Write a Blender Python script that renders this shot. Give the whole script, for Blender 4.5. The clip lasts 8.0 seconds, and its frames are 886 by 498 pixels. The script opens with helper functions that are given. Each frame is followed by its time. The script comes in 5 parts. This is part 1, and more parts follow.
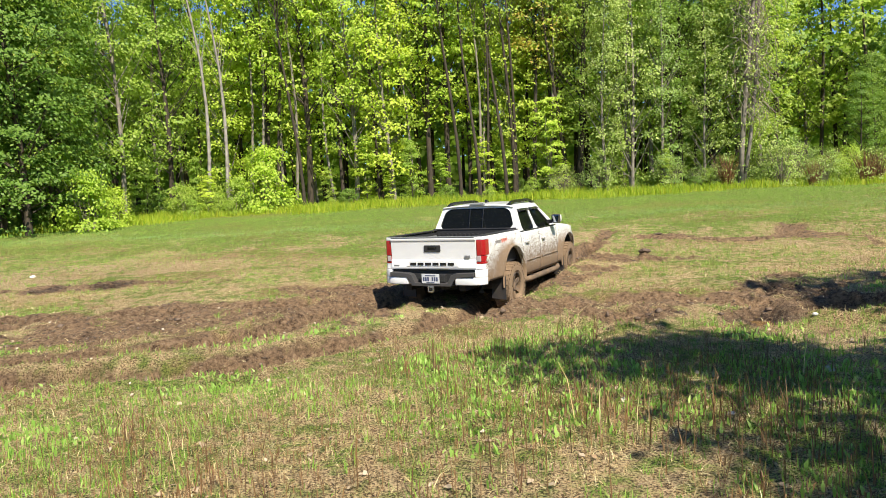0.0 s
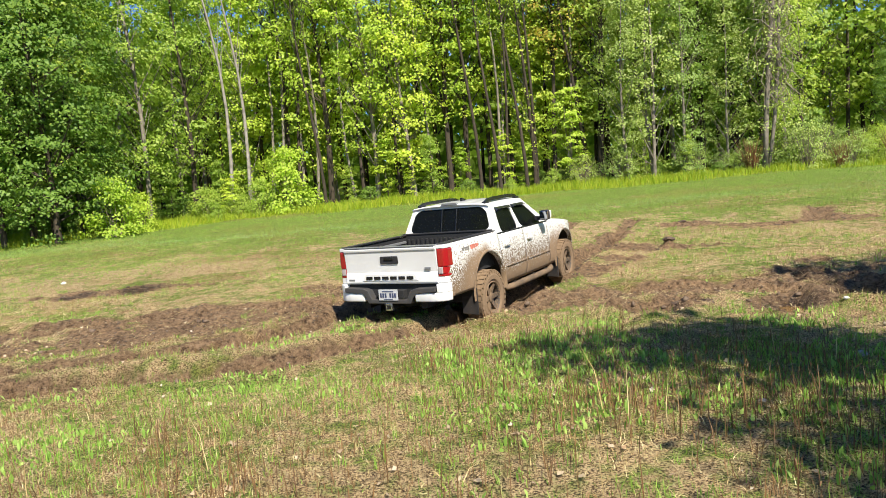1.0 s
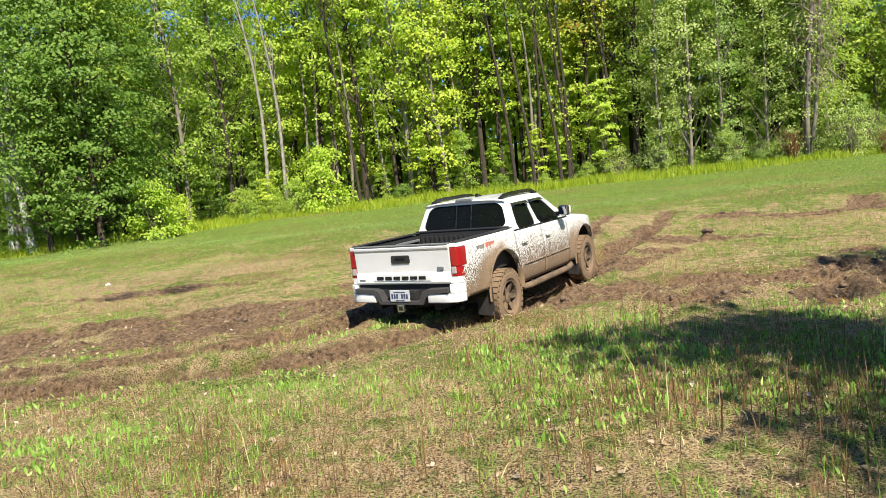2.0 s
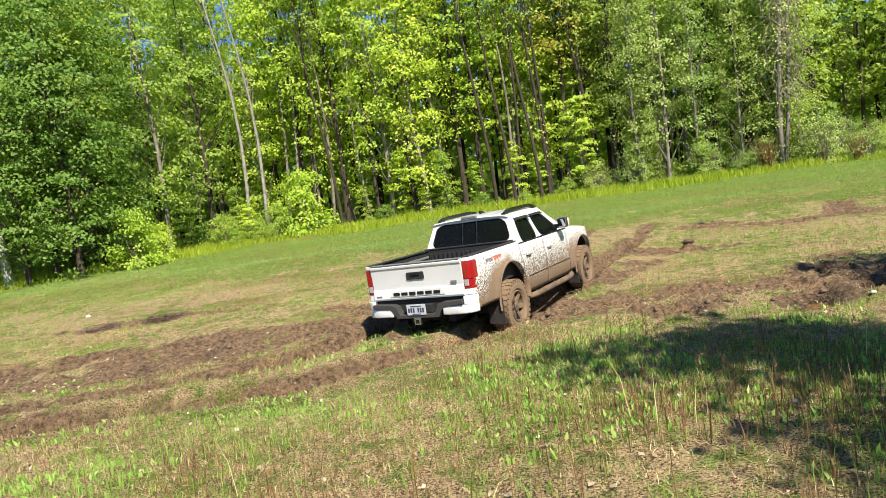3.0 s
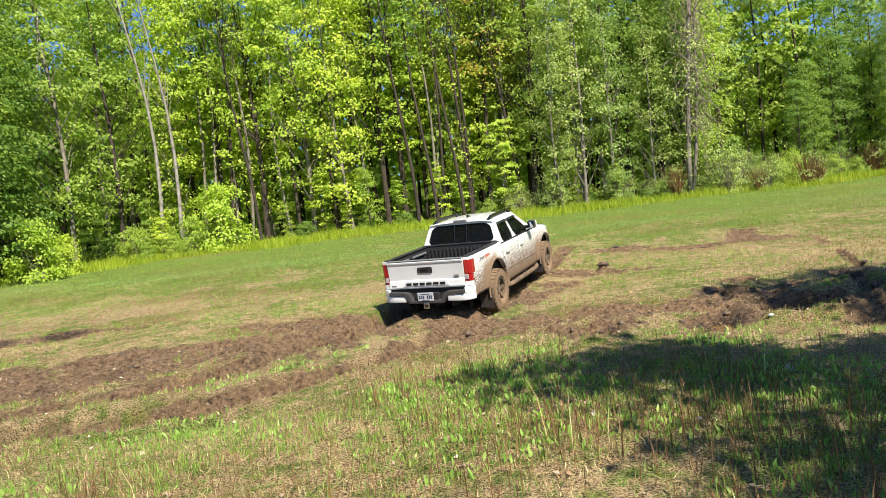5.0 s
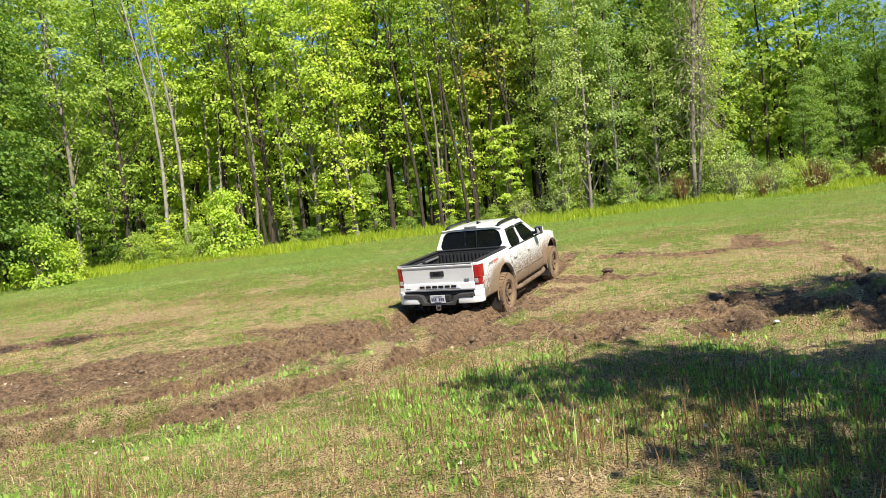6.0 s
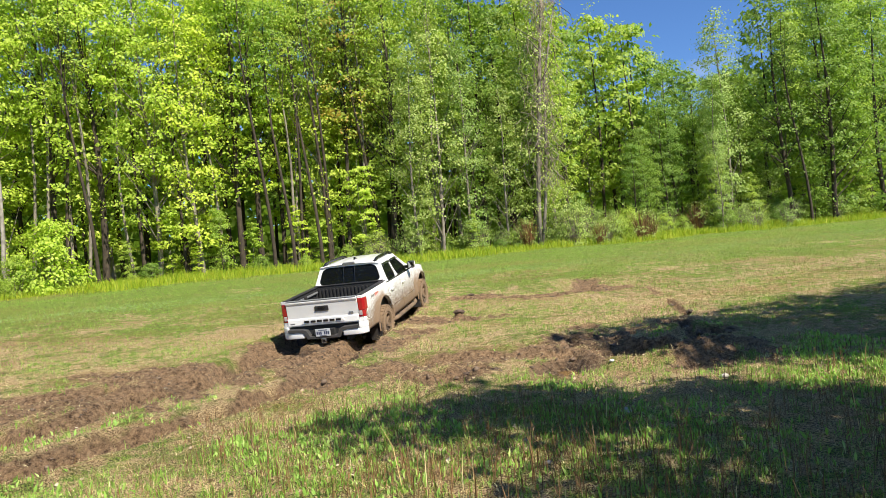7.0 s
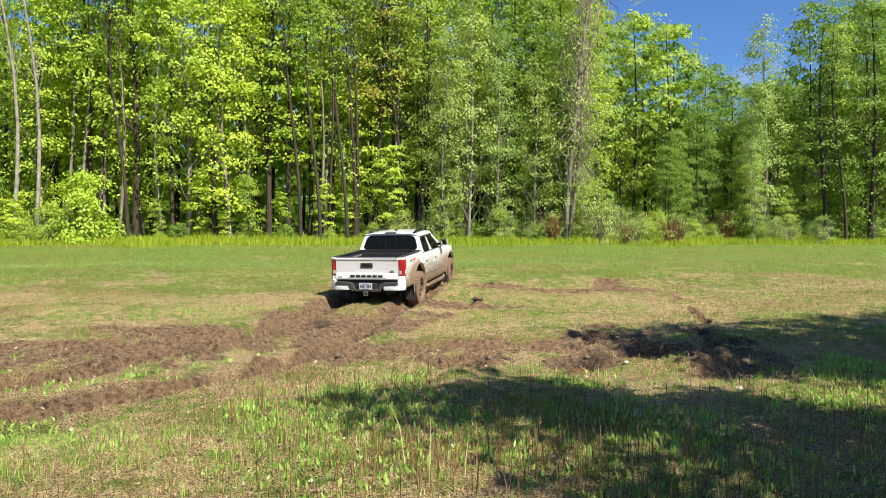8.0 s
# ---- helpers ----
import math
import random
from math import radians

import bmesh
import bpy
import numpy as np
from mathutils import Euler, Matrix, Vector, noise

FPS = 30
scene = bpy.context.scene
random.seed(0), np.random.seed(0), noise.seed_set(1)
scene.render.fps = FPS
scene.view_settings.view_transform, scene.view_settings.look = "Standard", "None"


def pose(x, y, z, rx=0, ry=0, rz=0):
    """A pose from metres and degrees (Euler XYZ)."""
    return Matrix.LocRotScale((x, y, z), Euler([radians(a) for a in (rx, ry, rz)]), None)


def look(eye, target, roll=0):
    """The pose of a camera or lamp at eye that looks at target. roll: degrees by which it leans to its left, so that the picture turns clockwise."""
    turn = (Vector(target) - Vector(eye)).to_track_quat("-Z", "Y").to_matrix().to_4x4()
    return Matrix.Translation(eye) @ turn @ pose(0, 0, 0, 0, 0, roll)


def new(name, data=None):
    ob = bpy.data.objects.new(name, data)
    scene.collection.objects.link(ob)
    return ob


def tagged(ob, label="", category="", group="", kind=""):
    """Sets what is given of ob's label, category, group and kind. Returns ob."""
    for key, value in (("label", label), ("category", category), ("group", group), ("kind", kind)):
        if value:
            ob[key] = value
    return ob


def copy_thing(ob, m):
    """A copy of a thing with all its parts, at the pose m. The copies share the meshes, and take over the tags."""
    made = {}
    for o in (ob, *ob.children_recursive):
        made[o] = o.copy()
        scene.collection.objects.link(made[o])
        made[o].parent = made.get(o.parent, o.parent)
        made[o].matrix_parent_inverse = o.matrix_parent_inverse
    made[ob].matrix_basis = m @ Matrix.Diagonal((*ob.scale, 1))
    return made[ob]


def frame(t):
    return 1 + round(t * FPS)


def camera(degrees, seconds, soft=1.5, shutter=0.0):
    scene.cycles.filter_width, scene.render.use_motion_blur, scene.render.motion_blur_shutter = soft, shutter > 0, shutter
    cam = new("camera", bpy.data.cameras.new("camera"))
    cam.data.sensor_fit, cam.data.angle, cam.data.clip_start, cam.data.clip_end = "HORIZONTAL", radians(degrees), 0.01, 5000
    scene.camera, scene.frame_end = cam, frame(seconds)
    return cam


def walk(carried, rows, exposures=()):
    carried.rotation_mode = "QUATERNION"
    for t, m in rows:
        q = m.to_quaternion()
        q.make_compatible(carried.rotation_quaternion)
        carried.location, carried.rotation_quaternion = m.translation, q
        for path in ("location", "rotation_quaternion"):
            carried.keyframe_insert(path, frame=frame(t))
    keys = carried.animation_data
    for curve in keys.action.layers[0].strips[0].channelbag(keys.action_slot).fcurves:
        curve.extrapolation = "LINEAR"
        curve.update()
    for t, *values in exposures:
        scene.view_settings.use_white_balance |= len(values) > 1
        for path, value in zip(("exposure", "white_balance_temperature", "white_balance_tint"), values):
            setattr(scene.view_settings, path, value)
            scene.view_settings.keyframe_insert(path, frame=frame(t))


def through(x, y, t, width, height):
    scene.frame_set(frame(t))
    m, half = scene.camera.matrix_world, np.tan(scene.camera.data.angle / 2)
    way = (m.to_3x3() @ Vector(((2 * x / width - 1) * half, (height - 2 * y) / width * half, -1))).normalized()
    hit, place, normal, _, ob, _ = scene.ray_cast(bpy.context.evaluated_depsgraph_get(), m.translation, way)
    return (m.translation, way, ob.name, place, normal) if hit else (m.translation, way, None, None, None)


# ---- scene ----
EYE = 1.68
cam = camera(66, 8.0, soft=0.5, shutter=0.0)
CAMERA = [
    (0.0, 85.88, 3.03, 0.29), (0.5, 88.02, 3.64, 1.69), (1.0, 85.57, 4.95, 2.03), (1.5, 85.21, 5.36, 4.05),
    (1.7, 85.26, 5.50, 4.65), (2.8, 86.74, 7.97, 3.89), (3.0, 86.96, 7.98, 3.32), (3.5, 87.61, 8.95, 1.55),
    (4.0, 86.35, 8.51, -0.54), (4.5, 86.19, 7.92, -1.52), (5.0, 87.73, 6.57, -3.22), (5.2, 87.94, 6.35, -3.17),
    (6.3, 88.34, 6.72, -2.65), (6.5, 88.36, 6.91, -2.62), (6.7, 88.43, 5.01, -7.33), (7.0, 90.41, 5.23, -15.07),
    (7.2, 88.12, 6.04, -13.41), (7.5, 87.95, 7.56, -11.78), (7.7, 88.74, 2.98, -12.52), (8.0, 89.24, 0.0, -13.07),
]
walk(cam, [(t, pose(0, 0, EYE, rx, ry, rz)) for t, rx, ry, rz in CAMERA])

# ---- world and sun ----
SUN_ELEVATION, SUN_AZIMUTH = 50.0, 154.0  # azimuth clockwise from +y, where the light comes from
world = bpy.data.worlds.new("world")
scene.world = world
world.use_nodes = True
wn, wl = world.node_tree.nodes, world.node_tree.links
wn.clear()
sky = wn.new("ShaderNodeTexSky")
sky.sky_type, sky.sun_disc = "NISHITA", False
sky.sun_elevation, sky.sun_rotation = radians(SUN_ELEVATION), radians(SUN_AZIMUTH)
sky.air_density, sky.dust_density, sky.ozone_density = 1.0, 0.15, 4.0
back = wn.new("ShaderNodeBackground")
back.inputs["Strength"].default_value = 0.056
wout = wn.new("ShaderNodeOutputWorld")
# thin white clouds drawn into the sky
wtc = wn.new("ShaderNodeTexCoord")
wmap = wn.new("ShaderNodeMapping")
wmap.inputs["Scale"].default_value = (1.0, 1.0, 2.6)
wnoise = wn.new("ShaderNodeTexNoise")
wnoise.inputs["Scale"].default_value, wnoise.inputs["Detail"].default_value = 3.1, 6.0
wramp = wn.new("ShaderNodeValToRGB")
wramp.color_ramp.elements[0].position, wramp.color_ramp.elements[1].position = 0.60, 0.82
wmix = wn.new("ShaderNodeMix")
wmix.data_type = "RGBA"
wmix.inputs["B"].default_value = (7.5, 7.8, 8.2, 1)
wl.new(wtc.outputs["Generated"], wmap.inputs["Vector"])
wl.new(wmap.outputs["Vector"], wnoise.inputs["Vector"])
wl.new(wnoise.outputs["Fac"], wramp.inputs["Fac"])
wl.new(wramp.outputs["Color"], wmix.inputs["Factor"])
deep = wn.new("ShaderNodeMix")
deep.data_type, deep.blend_type = "RGBA", "MULTIPLY"
deep.inputs["Factor"].default_value, deep.inputs["B"].default_value = 1.0, (0.74, 1.0, 1.36, 1)
wl.new(sky.outputs["Color"], deep.inputs["A"])
wl.new(deep.outputs["Result"], wmix.inputs["A"])
wl.new(wmix.outputs["Result"], back.inputs["Color"])
wl.new(back.outputs["Background"], wout.inputs["Surface"])

sun_data = bpy.data.lights.new("sun", "SUN")
sun_data.energy, sun_data.angle, sun_data.color = 5.0, radians(0.53), (1.0, 0.93, 0.80)
sun = new("sun", sun_data)
a, e = radians(SUN_AZIMUTH), radians(SUN_ELEVATION)
SUN_WAY = Vector((math.sin(a) * math.cos(e), math.cos(a) * math.cos(e), math.sin(e)))
sun.matrix_world = look(SUN_WAY * 60, (0, 0, 0))
scene.view_settings.exposure = 0.98


# ---- materials ----
class Nodes:
    """A short hand for one node material."""

    def __init__(self, name):
        self.mat = bpy.data.materials.new(name)
        self.mat.use_nodes = True
        self.n, self.l = self.mat.node_tree.nodes, self.mat.node_tree.links
        self.bsdf = self.n["Principled BSDF"]
        self.out = self.n["Material Output"]

    def put(self, value, socket):
        if hasattr(value, "is_output"):
            self.l.new(value, socket)
        elif isinstance(value, (tuple, list)) and len(value) == 3 and len(socket.default_value) == 4:
            socket.default_value = (*value, 1)
        else:
            socket.default_value = value

    def set(self, **values):
        for key, value in values.items():
            self.put(value, self.bsdf.inputs[key.replace("_", " ").title().replace("Ior", "IOR")])
        return self

    def coord(self, which="Object"):
        return self.n.new("ShaderNodeTexCoord").outputs[which]

    def noise(self, scale, detail=4.0, rough=0.55, vector=None, squash=None):
        node = self.n.new("ShaderNodeTexNoise")
        node.inputs["Scale"].default_value, node.inputs["Detail"].default_value = scale, detail
        node.inputs["Roughness"].default_value = rough
        vector = vector or self.coord()
        if squash:
            m = self.n.new("ShaderNodeMapping")
            m.inputs["Scale"].default_value = squash
            self.l.new(vector, m.inputs["Vector"])
            vector = m.outputs["Vector"]
        self.l.new(vector, node.inputs["Vector"])
        return node.outputs["Fac"]

    def ramp(self, fac, *stops):
        node = self.n.new("ShaderNodeValToRGB")
        r = node.color_ramp
        while len(r.elements) < len(stops):
            r.elements.new(0.5)
        for el, (p, c) in zip(r.elements, stops):
            el.position, el.color = p, ((c, c, c, 1) if isinstance(c, (int, float)) else (*c, 1))
        self.l.new(fac, node.inputs["Fac"])
        return node.outputs["Color"]

    def mix(self, fac, a, b, how="MIX"):
        node = self.n.new("ShaderNodeMix")
        node.data_type, node.blend_type = "RGBA", how
        for value, key in ((fac, "Factor"), (a, "A"), (b, "B")):
            self.put(value, node.inputs[key])
        return node.outputs["Result"]

    def math(self, how, a, b=0.0, clamp=False):
        node = self.n.new("ShaderNodeMath")
        node.operation, node.use_clamp = how, clamp
        self.put(a, node.inputs[0])
        self.put(b, node.inputs[1])
        return node.outputs[0]

    def xyz(self, vector):
        node = self.n.new("ShaderNodeSeparateXYZ")
        self.l.new(vector, node.inputs[0])
        return node.outputs

    def attribute(self, name):
        node = self.n.new("ShaderNodeAttribute")
        node.attribute_name = name
        return node.outputs["Fac"]

    def bump(self, height, strength=0.4, distance=0.02):
        node = self.n.new("ShaderNodeBump")
        node.inputs["Strength"].default_value, node.inputs["Distance"].default_value = strength, distance
        self.l.new(height, node.inputs["Height"])
        self.l.new(node.outputs["Normal"], self.bsdf.inputs["Normal"])
        return self

    def island(self):
        return self.n.new("ShaderNodeNewGeometry").outputs["Random Per Island"]

    def per_object(self):
        return self.n.new("ShaderNodeObjectInfo").outputs["Random"]


MUD_DRY, MUD_WET = (0.205, 0.136, 0.080), (0.075, 0.048, 0.033)


def plain(name, color, rough=0.5, metal=0.0, vary=0.15, scale=30.0, bump=0.0):
    m = Nodes(name)
    f = m.noise(scale, 5)
    dark = tuple(c * (1 - vary) for c in color)
    lite = tuple(min(1, c * (1 + vary)) for c in color)
    m.set(base_color=m.ramp(f, (0.3, dark), (0.7, lite)), metallic=metal,
          roughness=m.ramp(m.noise(scale * 0.3, 3), (0.3, max(0, rough - 0.1)), (0.7, min(1, rough + 0.1))))
    if bump:
        m.bump(f, bump, 0.01)
    return m.mat


def muddy(name, color, rough, low, high, splash=0.5, metal=0.0, coat=0.0, fade=0.0, arches=False):
    """A surface of the truck with mud thrown on it: a crust up to the height low, splashes up to high, in the truck's own space."""
    m = Nodes(name)
    co = m.coord()
    px, py, pz = m.xyz(co)
    ragged = m.noise(2.2, 5, 0.6, co)
    fine = m.noise(26.0, 6, 0.7, co)
    drops = m.noise(48.0, 2, 0.5, co, (1, 1, 0.75))
    height = m.math("ADD", pz, m.math("MULTIPLY", m.math("SUBTRACT", ragged, 0.5), -0.55))
    crust = m.n.new("ShaderNodeMapRange")
    m.put(height, crust.inputs["Value"])
    crust.inputs["From Min"].default_value, crust.inputs["From Max"].default_value = low + 0.16, low - 0.10
    spray = m.n.new("ShaderNodeMapRange")
    m.put(height, spray.inputs["Value"])
    spray.inputs["From Min"].default_value, spray.inputs["From Max"].default_value = high + 0.25, low - 0.1
    spray.inputs["To Min"].default_value, spray.inputs["To Max"].default_value = 0.0, splash
    thick = crust.outputs[0]
    if arches:  # mud flung round the wheels, most of all behind them
        for ya, wide in ((0.0, 0.76), (3.235, 0.66)):
            dy = m.math("SUBTRACT", py, ya - 0.28)
            d = m.math("POWER", m.math("ADD", m.math("MULTIPLY", dy, dy), m.math("MULTIPLY", m.math("SUBTRACT", pz, 0.1), m.math("SUBTRACT", pz, 0.1))), 0.5)
            d = m.math("ADD", d, m.math("MULTIPLY", m.math("SUBTRACT", ragged, 0.5), 0.75))
            ring = m.math("MULTIPLY", m.math("SUBTRACT", wide, d), 4.0, True)
            thick = m.math("MAXIMUM", thick, ring, True)
    tiny = m.noise(75.0, 2, 0.5, co, (1, 1, 0.7))
    drops = m.math("MAXIMUM", drops, m.math("SUBTRACT", tiny, 0.025))
    cut = m.math("SUBTRACT", 0.79, m.math("MULTIPLY", spray.outputs[0], 0.44))
    dots = m.math("MULTIPLY", m.math("SUBTRACT", drops, cut), 16.0, True)
    film = m.math("MULTIPLY", m.math("MULTIPLY", spray.outputs[0], 0.55), m.ramp(m.noise(7, 5, 0.65, co), (0.42, 0.0), (0.72, 1.0)))
    full = m.math("MULTIPLY", thick, m.ramp(fine, (0.28, 0.72), (0.5, 1.0)))
    mask = m.math("MAXIMUM", m.math("MAXIMUM", full, dots), film, True)
    dirt = m.mix(fine, tuple(c * 0.72 for c in MUD_DRY), tuple(min(1, c * 1.25) for c in MUD_DRY))
    dirt = m.mix(m.math("MULTIPLY", m.math("SUBTRACT", 1.0, thick, True), 0.45), dirt, tuple(c * 0.35 for c in MUD_DRY))
    dusty = m.mix(m.ramp(m.noise(3, 4, 0.6, co), (0.4, 0.0), (0.8, 0.10 + fade)), color, MUD_DRY)
    m.set(base_color=m.mix(mask, dusty, dirt), metallic=m.math("MULTIPLY", m.math("SUBTRACT", 1.0, mask), metal),
          roughness=m.math("ADD", m.math("MULTIPLY", mask, 0.9 - rough), rough),
          coat_weight=m.math("MULTIPLY", m.math("SUBTRACT", 1.0, mask), coat), coat_roughness=0.06)
    m.bump(m.math("MULTIPLY", mask, fine), 0.5, 0.015)
    return m.mat


def leafy(name, tones, through=0.45):
    """Leaves: several greens by leaf and by plant, and light that comes through them."""
    m = Nodes(name)
    pick = m.ramp(m.island(), *[(i / max(1, len(tones) - 1), c) for i, c in enumerate(tones)])
    plant = m.ramp(m.per_object(), (0.0, (0.72, 0.84, 0.75)), (0.35, (0.94, 1.0, 0.95)), (0.65, (1.02, 1.02, 0.95)), (1.0, (1.12, 1.10, 1.0)))
    color = m.mix(1.0, pick, plant, "MULTIPLY")
    m.set(base_color=color, roughness=0.55, specular_ior_level=0.35)
    t = m.n.new("ShaderNodeBsdfTranslucent")
    m.l.new(m.mix(1.0, color, (1.14, 1.25, 0.70), "MULTIPLY"), t.inputs["Color"])
    mx = m.n.new("ShaderNodeMixShader")
    mx.inputs["Fac"].default_value = through
    m.l.new(m.bsdf.outputs[0], mx.inputs[1])
    m.l.new(t.outputs[0], mx.inputs[2])
    m.l.new(mx.outputs[0], m.out.inputs["Surface"])
    return m.mat


def bark(name, a, b, scale=9.0):
    m = Nodes(name)
    f = m.noise(scale, 6, 0.65, None, (1, 1, 0.22))
    spots = m.noise(3.0, 3)
    m.set(base_color=m.mix(m.ramp(spots, (0.45, 0.0), (0.65, 0.55)), m.ramp(f, (0.3, a), (0.7, b)), tuple(c * 0.55 for c in a)), roughness=0.9)
    m.bump(f, 0.8, 0.03)
    return m.mat


PAINT = muddy("white_paint", (0.76, 0.76, 0.75), 0.30, 0.24, 0.95, 1.0, 0.0, 0.7, arches=True)
PAINT_HIGH = muddy("white_paint_roof", (0.76, 0.76, 0.75), 0.28, -0.6, 0.85, 0.25, 0.0, 0.7)
# same body white, lowered to put the rear faces' shading into the colour
PAINT_REAR_SHADED = muddy("white_paint_rear_shaded", (0.70, 0.70, 0.70), 0.28, -0.30, 0.30, 0.12, 0.0, 0.7)
BLACK_TRIM = muddy("black_plastic_trim", (0.018, 0.018, 0.02), 0.55, -0.35, 0.5, 0.35)
BUMPER_GREY = muddy("bumper_grey_plastic", (0.045, 0.045, 0.047), 0.45, -0.35, 0.4, 0.25)
BLACK_LOW = muddy("black_plastic_low", (0.022, 0.022, 0.022), 0.6, 0.0, 0.6, 0.6)
LINER = plain("bed_liner", (0.016, 0.016, 0.017), 0.75, 0, 0.3, 60, 0.3)
CHROME = plain("steel", (0.55, 0.55, 0.55), 0.3, 1.0)
DARK_METAL = muddy("chassis", (0.012, 0.011, 0.010), 0.8, -0.6, -0.1, 0.15)
RUBBER = muddy("tyre_rubber", (0.028, 0.027, 0.026), 0.85, 2.0, 3.0, 1.0)
RIM = muddy("rim_alloy", (0.06, 0.06, 0.062), 0.45, -0.05, 0.5, 1.0, 0.6, 0.0, 0.3)
SEAT = plain("seat_cloth", (0.03, 0.03, 0.032), 0.9)
RED_LENS = Nodes("red_lens").set(base_color=(0.30, 0.009, 0.012), roughness=0.16, coat_weight=0.8).mat
WHITE_LENS = Nodes("white_lens").set(base_color=(0.40, 0.34, 0.34), roughness=0.14, coat_weight=0.8).mat
PLATE = plain("plate", (0.50, 0.51, 0.53), 0.4, 0, 0.1)
PLATE_INK = plain("plate_ink", (0.05, 0.06, 0.12), 0.5)
DECAL_RED = plain("decal_red", (0.50, 0.16, 0.12), 0.5, 0, 0.3)
DECAL_GREY = plain("decal_grey", (0.20, 0.19, 0.18), 0.5, 0, 0.3)
MIRROR = Nodes("mirror").set(base_color=(0.35, 0.36, 0.37), roughness=0.03, metallic=1.0).mat
BADGE = plain("badge_black", (0.012, 0.012, 0.013), 0.25)
GREY_TRIM = plain("grey_trim", (0.16, 0.165, 0.17), 0.35)

glass = Nodes("tinted_glass")
specks = glass.math("MULTIPLY", glass.math("SUBTRACT", glass.noise(80, 2), 0.70), 14.0, True)
glass.set(base_color=glass.mix(specks, (0.010, 0.012, 0.012), (0.36, 0.33, 0.29)), roughness=glass.math("ADD", glass.math("MULTIPLY", specks, 0.8), 0.03),
          specular_ior_level=0.22)
see = glass.n.new("ShaderNodeBsdfTransparent")
see.inputs["Color"].default_value = (0.32, 0.36, 0.34, 1)
gm = glass.n.new("ShaderNodeMixShader")
glass.put(glass.math("MULTIPLY", glass.math("SUBTRACT", 1.0, specks), 0.55), gm.inputs["Fac"])
glass.l.new(glass.bsdf.outputs[0], gm.inputs[1])
glass.l.new(see.outputs[0], gm.inputs[2])
glass.l.new(gm.outputs[0], glass.out.inputs["Surface"])
GLASS = glass.mat

LEAF_LIME = leafy("leaf_lime", [(0.39, 0.48, 0.055), (0.50, 0.59, 0.075), (0.62, 0.68, 0.12), (0.43, 0.54, 0.065)], 0.5)
LEAF_GREEN = leafy("leaf_green", [(0.23, 0.33, 0.045), (0.33, 0.43, 0.065), (0.46, 0.53, 0.12), (0.25, 0.37, 0.045)], 0.5)
# deep green; its darkness also stands in for shade under the boughs
LEAF_DEEP_SHADED = leafy("leaf_deep_shaded", [(0.14, 0.23, 0.04), (0.20, 0.30, 0.05), (0.27, 0.37, 0.07)], 0.45)
LEAF_GREY = leafy("leaf_grey", [(0.25, 0.34, 0.075), (0.34, 0.43, 0.11), (0.47, 0.52, 0.21), (0.28, 0.39, 0.075)], 0.4)
LEAF_RUST = leafy("leaf_rust", [(0.36, 0.36, 0.06), (0.44, 0.36, 0.07), (0.46, 0.29, 0.075), (0.30, 0.40, 0.06), (0.34, 0.45, 0.07)], 0.45)
BARK_GREY = bark("bark_grey", (0.13, 0.108, 0.085), (0.28, 0.245, 0.20))
# dark bark, blackened further in colour for trunks in the wood's shade
BARK_DARK_SHADED = bark("bark_dark_shaded", (0.026, 0.018, 0.011), (0.075, 0.056, 0.037))
BARK_PALE = bark("bark_pale", (0.17, 0.15, 0.125), (0.36, 0.33, 0.29), 5)
BARK_WHITE = bark("bark_white", (0.30, 0.29, 0.26), (0.58, 0.56, 0.52), 5)
TWIG = bark("twig", (0.15, 0.12, 0.09), (0.26, 0.21, 0.16), 14)
GRASS_GREEN = leafy("grass_green", [(0.12, 0.24, 0.03), (0.19, 0.36, 0.045), (0.29, 0.46, 0.075), (0.38, 0.46, 0.13)], 0.3)
GRASS_LUSH = leafy("grass_lush", [(0.17, 0.27, 0.015), (0.26, 0.36, 0.02), (0.36, 0.44, 0.03), (0.44, 0.42, 0.05)], 0.35)
STRAW = leafy("straw", [(0.46, 0.29, 0.13), (0.66, 0.47, 0.24), (0.84, 0.70, 0.42), (0.26, 0.13, 0.05)], 0.15)
DRY_MEADOW = leafy("dry_meadow", [(0.33, 0.31, 0.09), (0.44, 0.36, 0.14), (0.36, 0.38, 0.10), (0.46, 0.30, 0.13)], 0.25)
# green paled and blued to carry the far strip's haze
HAZY_GRASS = leafy("hazy_grass", [(0.30, 0.44, 0.16), (0.40, 0.52, 0.20), (0.44, 0.50, 0.26)], 0.25)
BROADLEAF = leafy("broad_leaf", [(0.20, 0.36, 0.06), (0.29, 0.46, 0.10), (0.44, 0.58, 0.18)], 0.35)
STALK = leafy("brown_stalk", [(0.18, 0.085, 0.04), (0.30, 0.155, 0.07), (0.11, 0.052, 0.026)], 0.1)
DEAD_LEAF = leafy("dead_leaf", [(0.38, 0.28, 0.19), (0.50, 0.40, 0.30), (0.28, 0.18, 0.10), (0.60, 0.52, 0.43)], 0.15)


def part(name, bm, material, parent, label="", smooth=False):
    """Links a bmesh as one mesh object under a thing or a part."""
    me = bpy.data.meshes.new(name)
    bm.normal_update()
    bm.to_mesh(me)
    bm.free()
    me.materials.append(material)
    if smooth:
        me.polygons.foreach_set("use_smooth", [True] * len(me.polygons))
    ob = new(name, me)
    ob.parent = parent
    return tagged(ob, label)


def sheet(name, verts, faces, material, smooth=False):
    me = bpy.data.meshes.new(name)
    me.from_pydata(verts, [], faces)
    me.materials.append(material)
    if smooth:
        me.polygons.foreach_set("use_smooth", [True] * len(me.polygons))
    return new(name, me)


